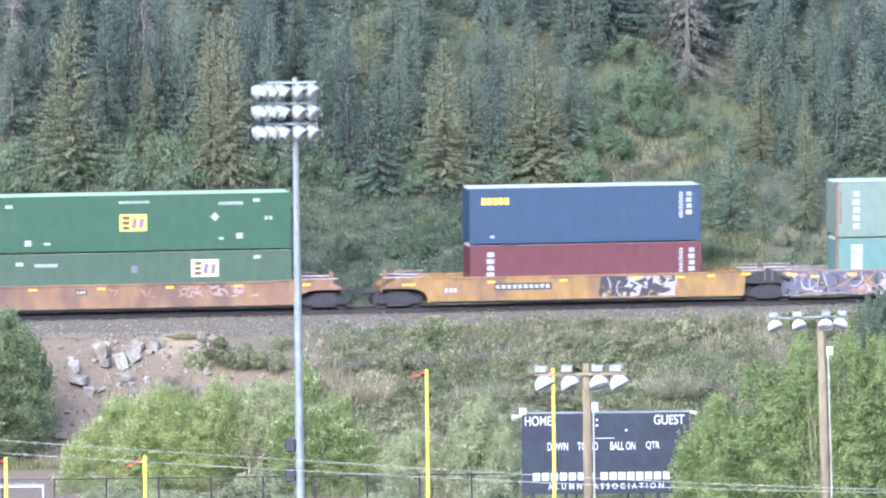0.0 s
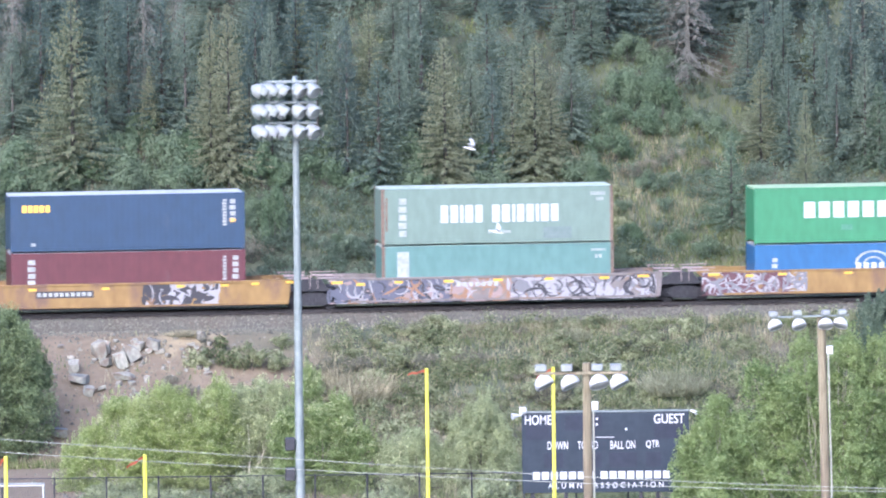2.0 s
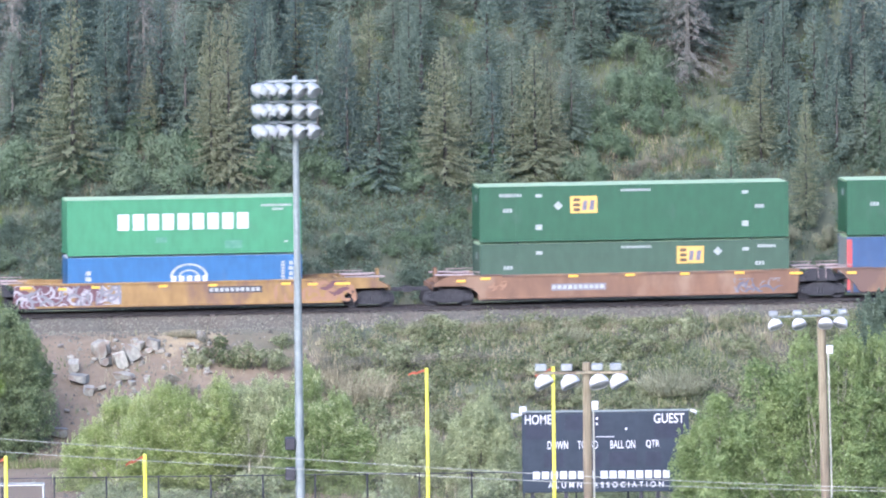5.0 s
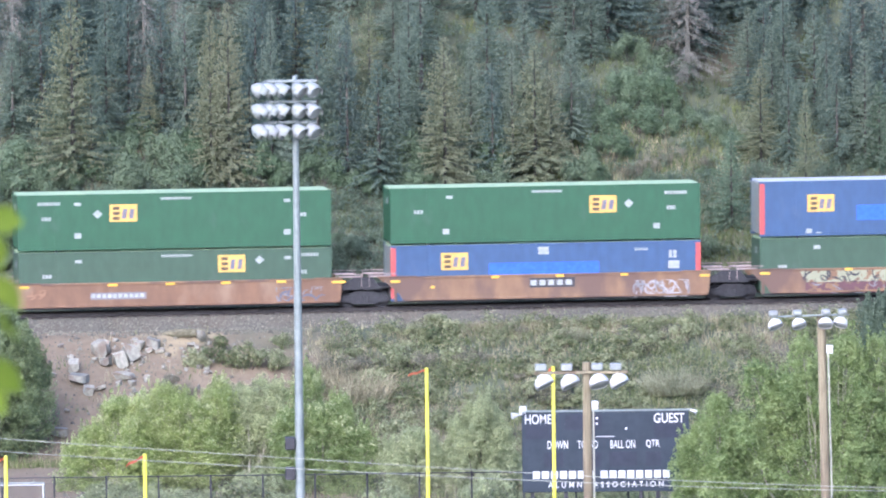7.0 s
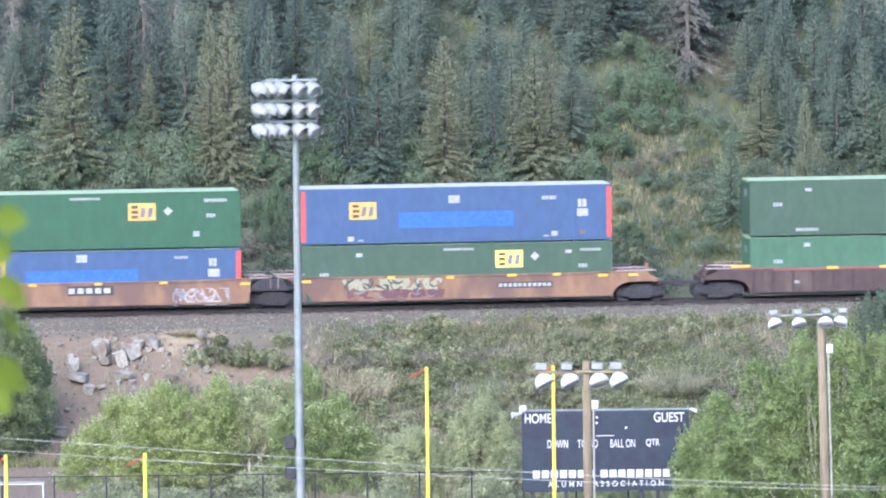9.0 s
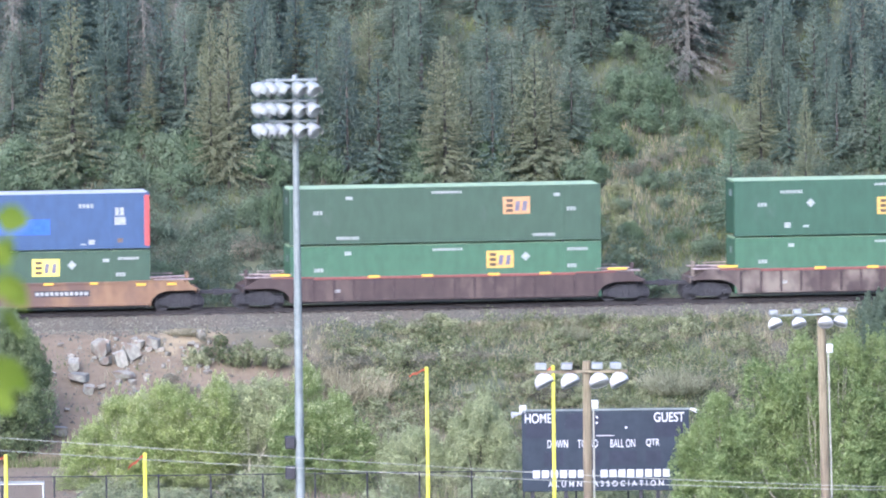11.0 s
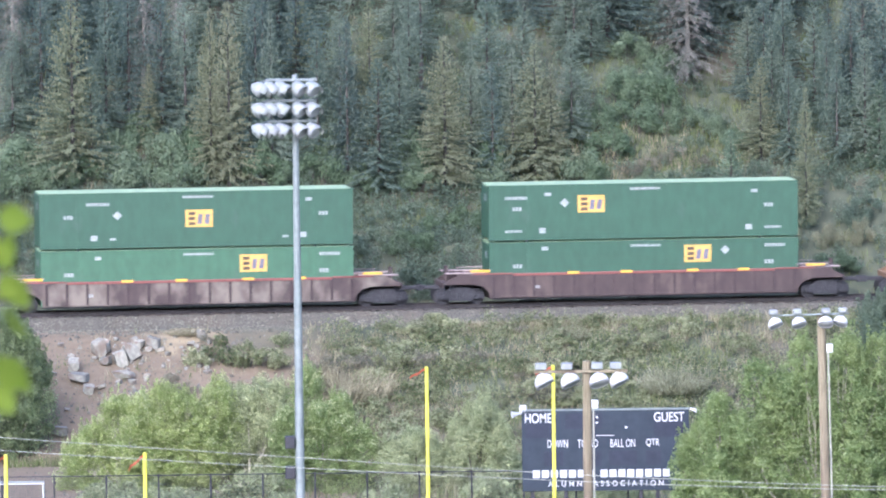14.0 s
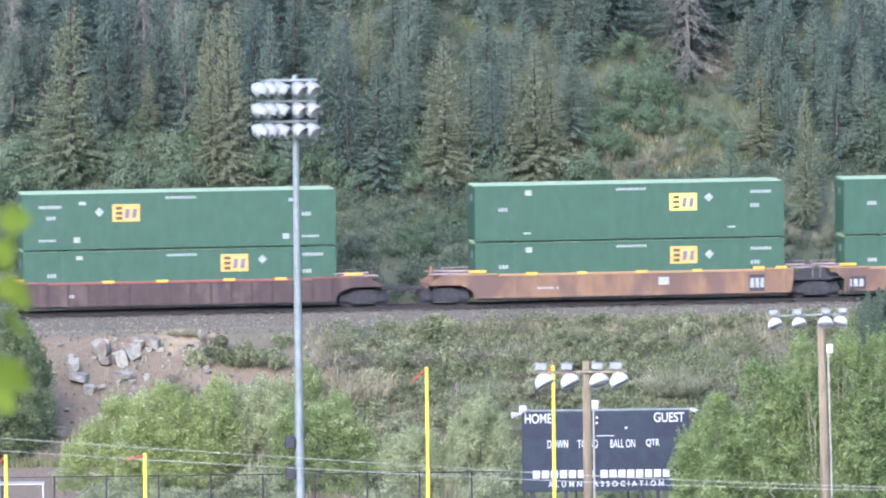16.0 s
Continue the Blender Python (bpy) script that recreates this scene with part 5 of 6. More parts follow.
        put(rnd.choice(bank * 2 + brown), p.x, p.y, k, k * rnd.uniform(0.7, 1.0))


def grasses():
    """Blades on the bank, the hillside clearing and the foot of the slope."""
    for name, material, label, seed in (("grass", GRASS, "green wild grass on the bank and slope", 5), ("dry_grass", DRY_GRASS, "pale dry grass on the bank and slope", 6)):
        rnd = random.Random(seed)
        verts, faces = [], []
        for i in range(42000):
            s = rnd.uniform(-25, 27)
            v = rnd.uniform(-20, -4.9) if rnd.random() < 0.68 else rnd.uniform(5.6, 27)
            if -18.5 < v < -5.5 and rnd.random() < 0.55:  # shrubs crowd it out
                continue
            if -24 < s < -8 and -18 < v < 0 and rnd.random() < 0.93:
                continue
            if s < 3 and -6.4 < v < 0 and rnd.random() < 0.8:
                continue
            if 5 < v < 11 and rnd.random() < 0.6:
                continue
            if v > 5 and seed == 6 and not (7 < s < 16 and 11 < v < 17) and rnd.random() < 0.85:
                continue
            patch = noise.noise((s * 0.16, v * 0.22, 2)) + 0.4 * noise.noise((s * 0.5, v * 0.6, 9))
            if (patch > 0.05) != (seed == 6) and rnd.random() < 0.8:
                continue
            flat = i % 5 == 0
            if flat:
                v = rnd.uniform(-48, -18)
                if s < -15:
                    continue
            p = on_track(s, v)
            p.z = height(p.x, p.y) - 0.02
            for b in range(4):
                a = rnd.uniform(0, 6.28)
                d = Vector((math.cos(a) * 0.35, math.sin(a) * 0.35, 1)) * rnd.uniform(0.2, 0.62) * (1.7 if flat else 1)
                w = Vector((-math.sin(a), math.cos(a), 0)) * rnd.uniform(0.012, 0.03)
                c = len(verts)
                q = p + Vector((rnd.uniform(-0.15, 0.15), rnd.uniform(-0.15, 0.15), 0))
                verts += [q - w, q + w, q + d]
                faces.append((c, c + 1, c + 2))
        for i in range(0 if seed == 5 else 1500):  # dry grass along the edge of the ballast
            p = on_track(rnd.uniform(-1, 8), rnd.triangular(-7.4, -4.8, -5.6))
            p.z = height(p.x, p.y) - 0.02
            for k in range(3):
                t = rnd.uniform(0, 6.28)
                needle(verts, faces, p + Vector((rnd.uniform(-0.2, 0.2), rnd.uniform(-0.2, 0.2), 0)), Vector((math.cos(t) * 0.6, math.sin(t) * 0.6, 1)) * rnd.uniform(0.12, 0.4), Vector((-math.sin(t), math.cos(t), 0)) * rnd.uniform(0.012, 0.03))
        for i in range(4500 if seed == 5 else 1700):  # thick grass on the clearing
            p = on_track(rnd.uniform(4, 19), rnd.uniform(8, 19))
            if (noise.noise((p.x * 0.3, p.y * 0.3, 4)) > 0.0) != (seed == 6) and rnd.random() < 0.6:
                continue
            p.z = height(p.x, p.y) - 0.02
            for k in range(4):
                t = rnd.uniform(0, 6.28)
                d = Vector((math.cos(t) * 0.4, math.sin(t) * 0.4, 1)) * rnd.uniform(0.2, 0.55)
                w = Vector((-math.sin(t), math.cos(t), 0)) * rnd.uniform(0.015, 0.035)
                needle(verts, faces, p + Vector((rnd.uniform(-0.2, 0.2), rnd.uniform(-0.2, 0.2), 0)), d, w)
        tagged(data_part(name, verts, faces, material), label, "grass", kind="stuff")


def thickets():
    """Low brush that fills the ground between the single shrubs."""
    for name, material, label, spots in (("undergrowth", SHRUB, "tangled green undergrowth below the spruces", 2300), ("weeds", BANK_SHRUB, "tall green weeds along the railway bank", 560)):
        rnd = random.Random(spots)
        verts, faces = [], []
        for _ in range(spots):
            s, v = (rnd.uniform(-25, 26), rnd.uniform(5.8, 15) if rnd.random() < 0.5 else 5.8 + 27 * rnd.random()) if name == "undergrowth" else (rnd.uniform(-13, 27), rnd.uniform(-18, -5.3))
            if name == "undergrowth" and 12.5 < s < 26 and v < 13 and rnd.random() < 0.7:
                continue
            if name == "undergrowth" and 9 < s < 13 and 11 < v < 14.5 or name == "weeds" and s < -7 and v > -12:
                continue
            p = on_track(s, v)
            p.z = height(p.x, p.y) + rnd.uniform(0.05, 0.35)
            for k in range(3):
                q = p + Vector((rnd.uniform(-0.5, 0.5), rnd.uniform(-0.5, 0.5), rnd.uniform(-0.05, 0.4)))
                leaf_lump(rnd, verts, faces, q, rnd.uniform(0.2, 0.5), 36, 0.115, 0.36, 1.1)
        tagged(data_part(name, verts, faces, material), label, "undergrowth", kind="stuff")


def rock_mesh(rnd):
    """A broken block of layered stone with flat faces and chipped corners, about one metre each way."""
    bm = bmesh.new()
    bmesh.ops.create_cube(bm, size=1)
    shear = Matrix(((1, rnd.uniform(-0.2, 0.2), rnd.uniform(-0.25, 0.25)), (rnd.uniform(-0.2, 0.2), 1, rnd.uniform(-0.2, 0.2)), (rnd.uniform(-0.2, 0.2), rnd.uniform(-0.15, 0.15), 1)))
    for v in bm.verts:
        v.co = shear @ v.co
    for k in range(7):
        n = any_way(rnd)
        reach = max(v.co.dot(n) for v in bm.verts)
        cut = bmesh.ops.bisect_plane(bm, geom=bm.verts[:] + bm.edges[:] + bm.faces[:], plane_co=n * reach * rnd.uniform(0.62, 0.86), plane_no=n, clear_outer=True)
        rim = [e for e in cut["geom_cut"] if isinstance(e, bmesh.types.BMEdge)]
        if rim:
            bmesh.ops.edgeloop_fill(bm, edges=rim)
    bmesh.ops.bevel(bm, geom=bm.edges[:], offset=0.025, segments=1, affect="EDGES")
    bmesh.ops.triangulate(bm, faces=bm.faces[:])
    return mesh_of("rock", bm, ROCK)


def rocks():
    rnd = random.Random(9)
    shapes = [rock_mesh(rnd) for _ in range(9)]
    big = ((-17.62, 489.31, 0.80, 1.01), (-16.50, 488.43, 0.65, 1.01), (-15.97, 489.15, 0.77, 1.01), (-14.88, 490.39, 0.83, 0.71), (-18.82, 487.28, 0.71, 0.77), (-18.53, 486.32, 1.07, 0.54), (-17.24, 488.23, 0.60, 0.60), (-18.02, 485.40, 0.54, 0.54), (-17.46, 485.79, 0.60, 0.27), (-16.24, 487.24, 0.95, 0.45), (-19.38, 481.56, 0.83, 0.51), (-17.75, 481.03, 0.71, 0.42), (-15.60, 490.42, 0.54, 0.48), (-15.84, 490.61, 0.42, 0.60), (-17.17, 489.74, 0.42, 0.60), (-12.45, 491.65, 0.45, 0.54), (-12.95, 490.92, 0.48, 0.21), (-14.53, 490.21, 0.54, 0.24), (-19.01, 488.82, 0.36, 0.27))
    small = ((-17.80, 488.73, 0.30), (-19.60, 490.09, 0.33), (-15.10, 490.15, 0.42), (-16.80, 491.01, 0.30), (-15.82, 486.55, 0.42), (-16.53, 486.33, 0.36), (-15.71, 485.64, 0.30), (-19.80, 486.51, 0.36), (-19.08, 483.60, 0.30), (-15.35, 484.80, 0.42), (-12.25, 490.38, 0.48), (-12.66, 490.74, 0.30))
    for x, y, w, h in (*big, *[(x, y, w, w * 0.7) for x, y, w in small]):
        ob = new("rock", rnd.choice(shapes))
        ob.matrix_world = Matrix.Translation((x, y, height(x, y) + h * 0.36)) @ Euler((rnd.uniform(-0.2, 0.3), rnd.uniform(-0.3, 0.3), rnd.choice((0, 1.57, 3.14, 4.71)) + rnd.uniform(-0.5, 0.5))).to_matrix().to_4x4() @ Matrix.Diagonal((w * 0.92, w * 0.8, h * 0.92, 1))
        tagged(ob, "pale grey broken limestone block on bare soil bank" if w > 0.45 else "small pale stone on bare soil bank", "rock", "rocks on the bank")
    for _ in range(80):  # lesser stones below the blocks
        s, v = rnd.uniform(-18.5, -12.5), rnd.uniform(-13.5, -5.5)
        p, w = on_track(s, v), rnd.uniform(0.1, 0.3)
        ob = new("rock", rnd.choice(shapes))
        ob.matrix_world = Matrix.Translation((p.x, p.y, height(p.x, p.y) + w * 0.2)) @ Euler((rnd.uniform(-0.4, 0.4), rnd.uniform(-0.4, 0.4), rnd.uniform(0, 6.28))).to_matrix().to_4x4() @ Matrix.Diagonal((w, w * 0.8, w * rnd.uniform(0.6, 1.1), 1))
        tagged(ob, "small broken grey stone on bare soil bank", "rock", "rocks on the bank")
    verts, faces = [], []
    for _ in range(6500):
        s, v = (rnd.uniform(-23, -6), rnd.uniform(-18, -4.6)) if rnd.random() < 0.72 else (rnd.uniform(-30, -14), rnd.uniform(-48, -17))
        p = on_track(s, v)
        z, r, c, a = height(p.x, p.y), rnd.uniform(0.02, 0.07) * (2.8 if rnd.random() < 0.09 else 1), len(verts), rnd.uniform(0, 6.28)
        for q in range(4):
            verts.append((p.x + r * math.cos(a + q * 1.57) * rnd.uniform(0.6, 1.3), p.y + r * math.sin(a + q * 1.57), z - 0.02))
        verts.append((p.x, p.y, z + r * rnd.uniform(0.6, 1.1)))
        faces += [(c + q, c + (q + 1) % 4, c + 4) for q in range(4)]
    tagged(data_part("rubble", verts, faces, STONE), "small broken stones scattered on the bare soil bank", "rubble", kind="stuff")


hill_woods()
undergrowth()
grasses()
thickets()
rocks()
R5 = random.Random(31)
broadleaf(R5, "willow_tree", "dense green willow at the foot of the bank", -22.28, 479.3, 8.6, 6.2, WILLOW, BARK, 395, 228, 0.1, 0.02)
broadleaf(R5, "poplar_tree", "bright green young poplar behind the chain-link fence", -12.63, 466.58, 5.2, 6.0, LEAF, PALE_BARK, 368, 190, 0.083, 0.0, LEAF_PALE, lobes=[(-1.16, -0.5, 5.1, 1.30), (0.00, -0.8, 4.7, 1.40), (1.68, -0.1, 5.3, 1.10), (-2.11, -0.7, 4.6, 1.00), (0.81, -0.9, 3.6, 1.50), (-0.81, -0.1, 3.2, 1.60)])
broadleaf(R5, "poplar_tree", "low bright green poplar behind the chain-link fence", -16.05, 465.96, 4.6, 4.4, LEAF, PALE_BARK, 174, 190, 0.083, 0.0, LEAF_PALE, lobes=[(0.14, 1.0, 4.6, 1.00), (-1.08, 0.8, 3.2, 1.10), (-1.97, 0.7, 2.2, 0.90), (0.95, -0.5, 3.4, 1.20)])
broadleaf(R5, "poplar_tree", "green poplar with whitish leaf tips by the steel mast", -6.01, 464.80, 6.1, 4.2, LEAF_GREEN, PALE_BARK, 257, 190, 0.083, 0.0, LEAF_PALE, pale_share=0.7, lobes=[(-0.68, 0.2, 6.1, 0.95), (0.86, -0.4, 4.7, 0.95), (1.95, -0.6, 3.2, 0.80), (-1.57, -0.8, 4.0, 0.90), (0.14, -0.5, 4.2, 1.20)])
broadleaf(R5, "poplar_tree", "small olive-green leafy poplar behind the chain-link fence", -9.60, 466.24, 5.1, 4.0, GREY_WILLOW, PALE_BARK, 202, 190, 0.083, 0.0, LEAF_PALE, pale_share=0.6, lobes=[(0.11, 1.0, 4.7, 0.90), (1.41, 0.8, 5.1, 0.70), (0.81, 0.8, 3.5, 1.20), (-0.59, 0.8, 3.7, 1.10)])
broadleaf(R5, "willow_shrub", "soft grey-green willow shrub beside the scoreboard", 1.66, 463.94, 4.7, 3.8, GREY_WILLOW, BARK, 78, 313, 0.15, 0.0, slim=0.14)
broadleaf(R5, "willow_shrub", "low grey-green willow shrub behind the fence", -1.49, 464.28, 3.0, 4.4, GREY_WILLOW, BARK, 64, 313, 0.14, 0.0, slim=0.14)
broadleaf(R5, "poplar_tree", "large fresh green poplar beside the scoreboard", 17.33, 436, 10.0, 9.4, LEAF_GREEN, PALE_BARK, 515, 199, 0.108, 0.03, lobes=[(-1.00, -0.6, 9.8, 1.30), (1.00, -0.3, 10.1, 1.40), (2.51, 0.4, 10.0, 1.50), (-2.99, 0.6, 8.7, 1.30), (-1.97, 0.9, 8.2, 1.60), (0.00, 0.9, 8.6, 1.70), (1.74, -0.8, 7.6, 1.90), (3.53, 0.3, 9.2, 1.80), (-0.82, 0.5, 6.4, 2.00), (0.97, 0.1, 5.6, 2.10), (-3.63, -0.6, 6.2, 1.50), (2.51, 0.0, 5.4, 2.00)])
broadleaf(R5, "poplar_tree", "fresh green poplar beside a larger one", 12.84, 437, 7.4, 4.4, LEAF_GREEN, PALE_BARK, 174, 199, 0.105, 0.05, lobes=[(-0.43, -0.8, 7.4, 0.82), (-1.79, 1.1, 5.2, 0.66), (-1.02, 0.9, 6.0, 0.82), (0.51, 0.2, 6.4, 1.07), (0.0, -0.3, 4.8, 1.31), (-1.28, 1.0, 4.0, 0.9)])
broadleaf(R5, "willow_shrub", "dark green shrub at the top of the bank", 22.86, 493.46, 3.4, 4.5, SHRUB, BARK, 55, 313, 0.11, 0.0)


# ---- the playing field ----
def upright_tube(x, y, z0, z1, r0, r1, n=10):
    return tubes(((x, y, z0), (x, y, z1), r0, r1), n=n)


def goal_post(label, x0, x1, y, top):
    """A football goal: gooseneck, crossbar and two uprights with a ribbon each."""
    mid, half = (x0 + x1) / 2, (x1 - x0) / 2
    g = thing("goal_post", label, "goal post", Matrix.Translation((mid, y, 0)), "goal posts on the field")
    part("post", tubes(((0, 2, -0.3), (0, 2, 2.3), 0.09, 0.09), ((0, 2, 2.25), (0, 0, 3.05), 0.09, 0.09), n=10), YELLOW, g)
    part("crossbar", tubes(((-half, 0, 3.05), (half, 0, 3.05), 0.08, 0.08), n=10), YELLOW, g)
    for x in (-half, half):
        part("upright", tubes(((x, 0, 3.05), (x, 0, top), 0.085, 0.075), n=12), YELLOW, g)
        bm = bmesh.new()
        last = None
        for k in range(7):
            a = (-0.11 * k, 0.02 * math.sin(k * 1.3), -0.07 * k + 0.03 * math.sin(k * 1.7))
            pair = [bm.verts.new((a[0], a[1], a[2] + 0.055)), bm.verts.new((a[0], a[1] + 0.01, a[2] - 0.055))]
            if last:
                bm.faces.new((last[0], last[1], pair[1], pair[0]))
            last = pair
        bmesh.ops.solidify(bm, geom=bm.faces[:], thickness=0.006)
        r = part("ribbon", bm, ORANGE_CLOTH, g, "orange wind ribbon")
        rnd, rows, tilt = random.Random(int(x * 10) + int(y)), [], 0.0
        for i in range(41):
            tilt = 0.6 * tilt + rnd.uniform(-16, 26) * 0.7
            rows.append((i * 0.4, pose(x - 0.07, 0, top - 0.12, 0, tilt, rnd.uniform(-18, 18))))
        r.matrix_basis = rows[0][1]
        LIVELY.append((r, rows))
    return g


goal_post("yellow steel football goal post with orange ribbons, behind the light mast", -0.80, 4.87, 430, 9.31)
goal_post("yellow steel football goal post with orange ribbons, beside a low fence", -18.03, -12.33, 393, 9.40)


def floodlight(parent, x, y, z, yaw, tip, size, visor=True, box_up=True, slim=1.0, hang=None, shell=None):
    """A round floodlight with bowl, lens, visor and gear box."""
    m = Matrix.Translation((x, y, z)) @ Euler((0, 0, radians(yaw))).to_matrix().to_4x4() @ Matrix.Rotation(radians(tip), 4, "X")

    def turned(profile, a0=0.0, a1=6.2832, n=18):
        bm = bmesh.new()
        rings = [[bm.verts.new(m @ Vector((r * slim * size * math.cos(a0 + (a1 - a0) * k / n), r * slim * size * math.sin(a0 + (a1 - a0) * k / n), q * size))) for k in range(n + 1)] for r, q in profile]
        for i in range(len(rings) - 1):
            for k in range(n):
                bm.faces.new((rings[i][k], rings[i][k + 1], rings[i + 1][k + 1], rings[i + 1][k]))
        bmesh.ops.remove_doubles(bm, verts=bm.verts, dist=1e-5)
        bmesh.ops.recalc_face_normals(bm, faces=bm.faces)
        for f in bm.faces:
            f.smooth = True
        return bm

    lamp = part("floodlight", turned([(0.001, -0.03), (0.14, -0.03), (0.17, 0.03), (0.3, 0.08), (0.39, 0.19), (0.44, 0.34), (0.45, 0.5), (0.42, 0.5), (0.38, 0.3), (0.1, 0.14), (0.001, 0.13)]), shell or WHITE, parent)
    part("lens", turned([(0.001, 0.455), (0.42, 0.455), (0.42, 0.47), (0.001, 0.47)]), LENS, lamp)
    if visor:
        part("visor", turned([(0.455, 0.46), (0.46, 0.7), (0.45, 0.7), (0.445, 0.46)], 3.0, 6.42, 14), shell or WHITE, lamp, "white curved visor")
    part("bracket", tubes((m @ Vector((0, 0, 0)), Vector(hang or (x, y, z + 0.34 * size)), 0.03, 0.03), n=6), STEEL_GREY, lamp)
    if box_up:
        part("gear_box", boxes((x - 0.24 * size, x + 0.28 * size, y - 0.15, y + 0.15, z + 0.24 * size, z + 0.54 * size), bevel=0.03), LAMP_WHITE, lamp, "pale gear box")
    return lamp


def light_mast():
    """The tall tapered steel mast with three rows of floodlights."""
    x, y = -4.56, 300
    top = 30.69
    m = thing("light_mast", "tall galvanised steel stadium light mast with fifteen floodlights", "light mast", Matrix.Translation((x, y, 0)))
    part("mast", upright_tube(0, 0, -0.4, top, 0.23, 0.085, 16), STEEL_GREY, m)
    part("cap", upright_tube(0, 0, top, top + 0.12, 0.1, 0.07), STEEL_GREY, m)
    for z in (30.66, 30.01, 29.37):
        a = part("crossarm", boxes((-0.88, 0.68, -0.19, -0.11, z - 0.04, z + 0.04), bevel=0.01), STEEL_GREY, m)
        for k, (dx, yaw) in enumerate(((-1.22, 100), (-0.9, 104), (-0.54, 112), (0.08, 140), (0.5, 144))):
            floodlight(m, dx - 0.1, -0.5 + 0.05 * k, z - 0.14, -yaw, -118, 0.76, True, False, 0.7, (max(-0.86, dx), -0.15, z), LAMP_WHITE)
    for zz in (19.29, 18.34):
        part("ballast_box", boxes((-0.46, -0.14, -0.16, 0.16, zz - 0.2, zz + 0.2), bevel=0.03), BLACK, m, "black electrical enclosure")
        part("box_bracket", boxes((-0.24, 0.0, -0.05, 0.05, zz - 0.05, zz + 0.05)), STEEL_GREY, m)


def wood_light_pole(label, px0, y, top, lean, lamps, arm, box_z, size):
    p = thing("wooden_light_pole", label, "light pole", Matrix.Translation((px0, y, 0)), "wooden light poles")
    p.rotation_euler = (0, radians(lean), 0)
    part("pole", upright_tube(0, 0, -0.4, top, 0.21, 0.135, 12), POLE_WOOD, p)
    part("crossarm", boxes((arm[0], arm[1], -0.24, -0.14, top - arm[2] - (0.045 if arm[3] else 0.025), top - arm[2] + (0.045 if arm[3] else 0.025)), bevel=0.01), POLE_WOOD if arm[3] else STEEL_GREY, p)
    for x, yaw in lamps:
        floodlight(p, x, -0.2, top - arm[2] - 0.1, yaw, 148, size, False, True)
    part("junction_box", boxes((0.14, 0.36, -0.12, 0.06, box_z - 0.14, box_z + 0.14), bevel=0.02), LENS, p, "pale junction box")
    part("conduit", tubes(((0.2, -0.1, -0.3), (0.2, -0.1, box_z - 0.1), 0.028, 0.028), n=8), CONDUIT, p, "pale conduit")


light_mast()
top_a, top_b = 20.79, 22.25
wood_light_pole("weathered wooden pole with four white floodlights before the scoreboard", 4.63 - 0.0, 310, top_a, -0.1, ((-1.5, 58), (-0.66, 54), (0.32, 30), (0.92, 60)), (-1.7, 1.32, 0.32, True), 19.39, 0.72)
wood_light_pole("weathered wooden pole with four white floodlights beside a leafy poplar", 12.25 + 0.32, 310, top_b, -1.0, ((-1.56, 40), (-0.78, 30), (0.14, -4), (0.68, -40)), (-1.6, 0.9, 0.02, False), 21.11, 0.54)


def text(words, x, z, w, h, y, parent, material=None):
    """Words in the built-in font, fitted to a width and height."""
    curve = bpy.data.curves.new("words", "FONT")
    curve.body, curve.extrude, curve.offset = words, 0.01, 0.008
    curve.space_character = 1.7 if len(words) > 12 else 1.0
    ob = bpy.data.objects.new("words", curve)
    me = bpy.data.meshes.new_from_object(ob)
    bpy.data.objects.remove(ob)
    xs, zs = [v.co.x for v in me.vertices], [v.co.y for v in me.vertices]
    x0, x1, z0, z1 = min(xs), max(xs), min(zs), max(zs)
    for v in me.vertices:
        v.co = ((v.co.x - x0) / (x1 - x0) * w + x, y - v.co.z, (v.co.y - z0) / (z1 - z0) * h + z)
    line = new("lettering")
    line.parent = parent
    bm = bmesh.new()
    bm.from_mesh(me)
    bmesh.ops.remove_doubles(bm, verts=bm.verts, dist=0.0005)
    seen = set()
    for start in sorted(bm.verts, key=lambda v: v.co.x):  # one mesh for each letter
        if start in seen:
            continue
        seen.add(start)
        found, queue = {start: 0}, [start]
        while queue:
            for e in queue.pop().link_edges:
                for v in e.verts:
                    if v not in seen:
                        seen.add(v)
                        found[v] = len(found)
                        queue.append(v)
        faces = [[found[v] for v in f.verts] for f in bm.faces if f.verts[0] in found]
        data_part("letter", [v.co.copy() for v in found], faces, material or WHITE, line)
    bm.free()
    return tagged(line, "white lettering " + words)


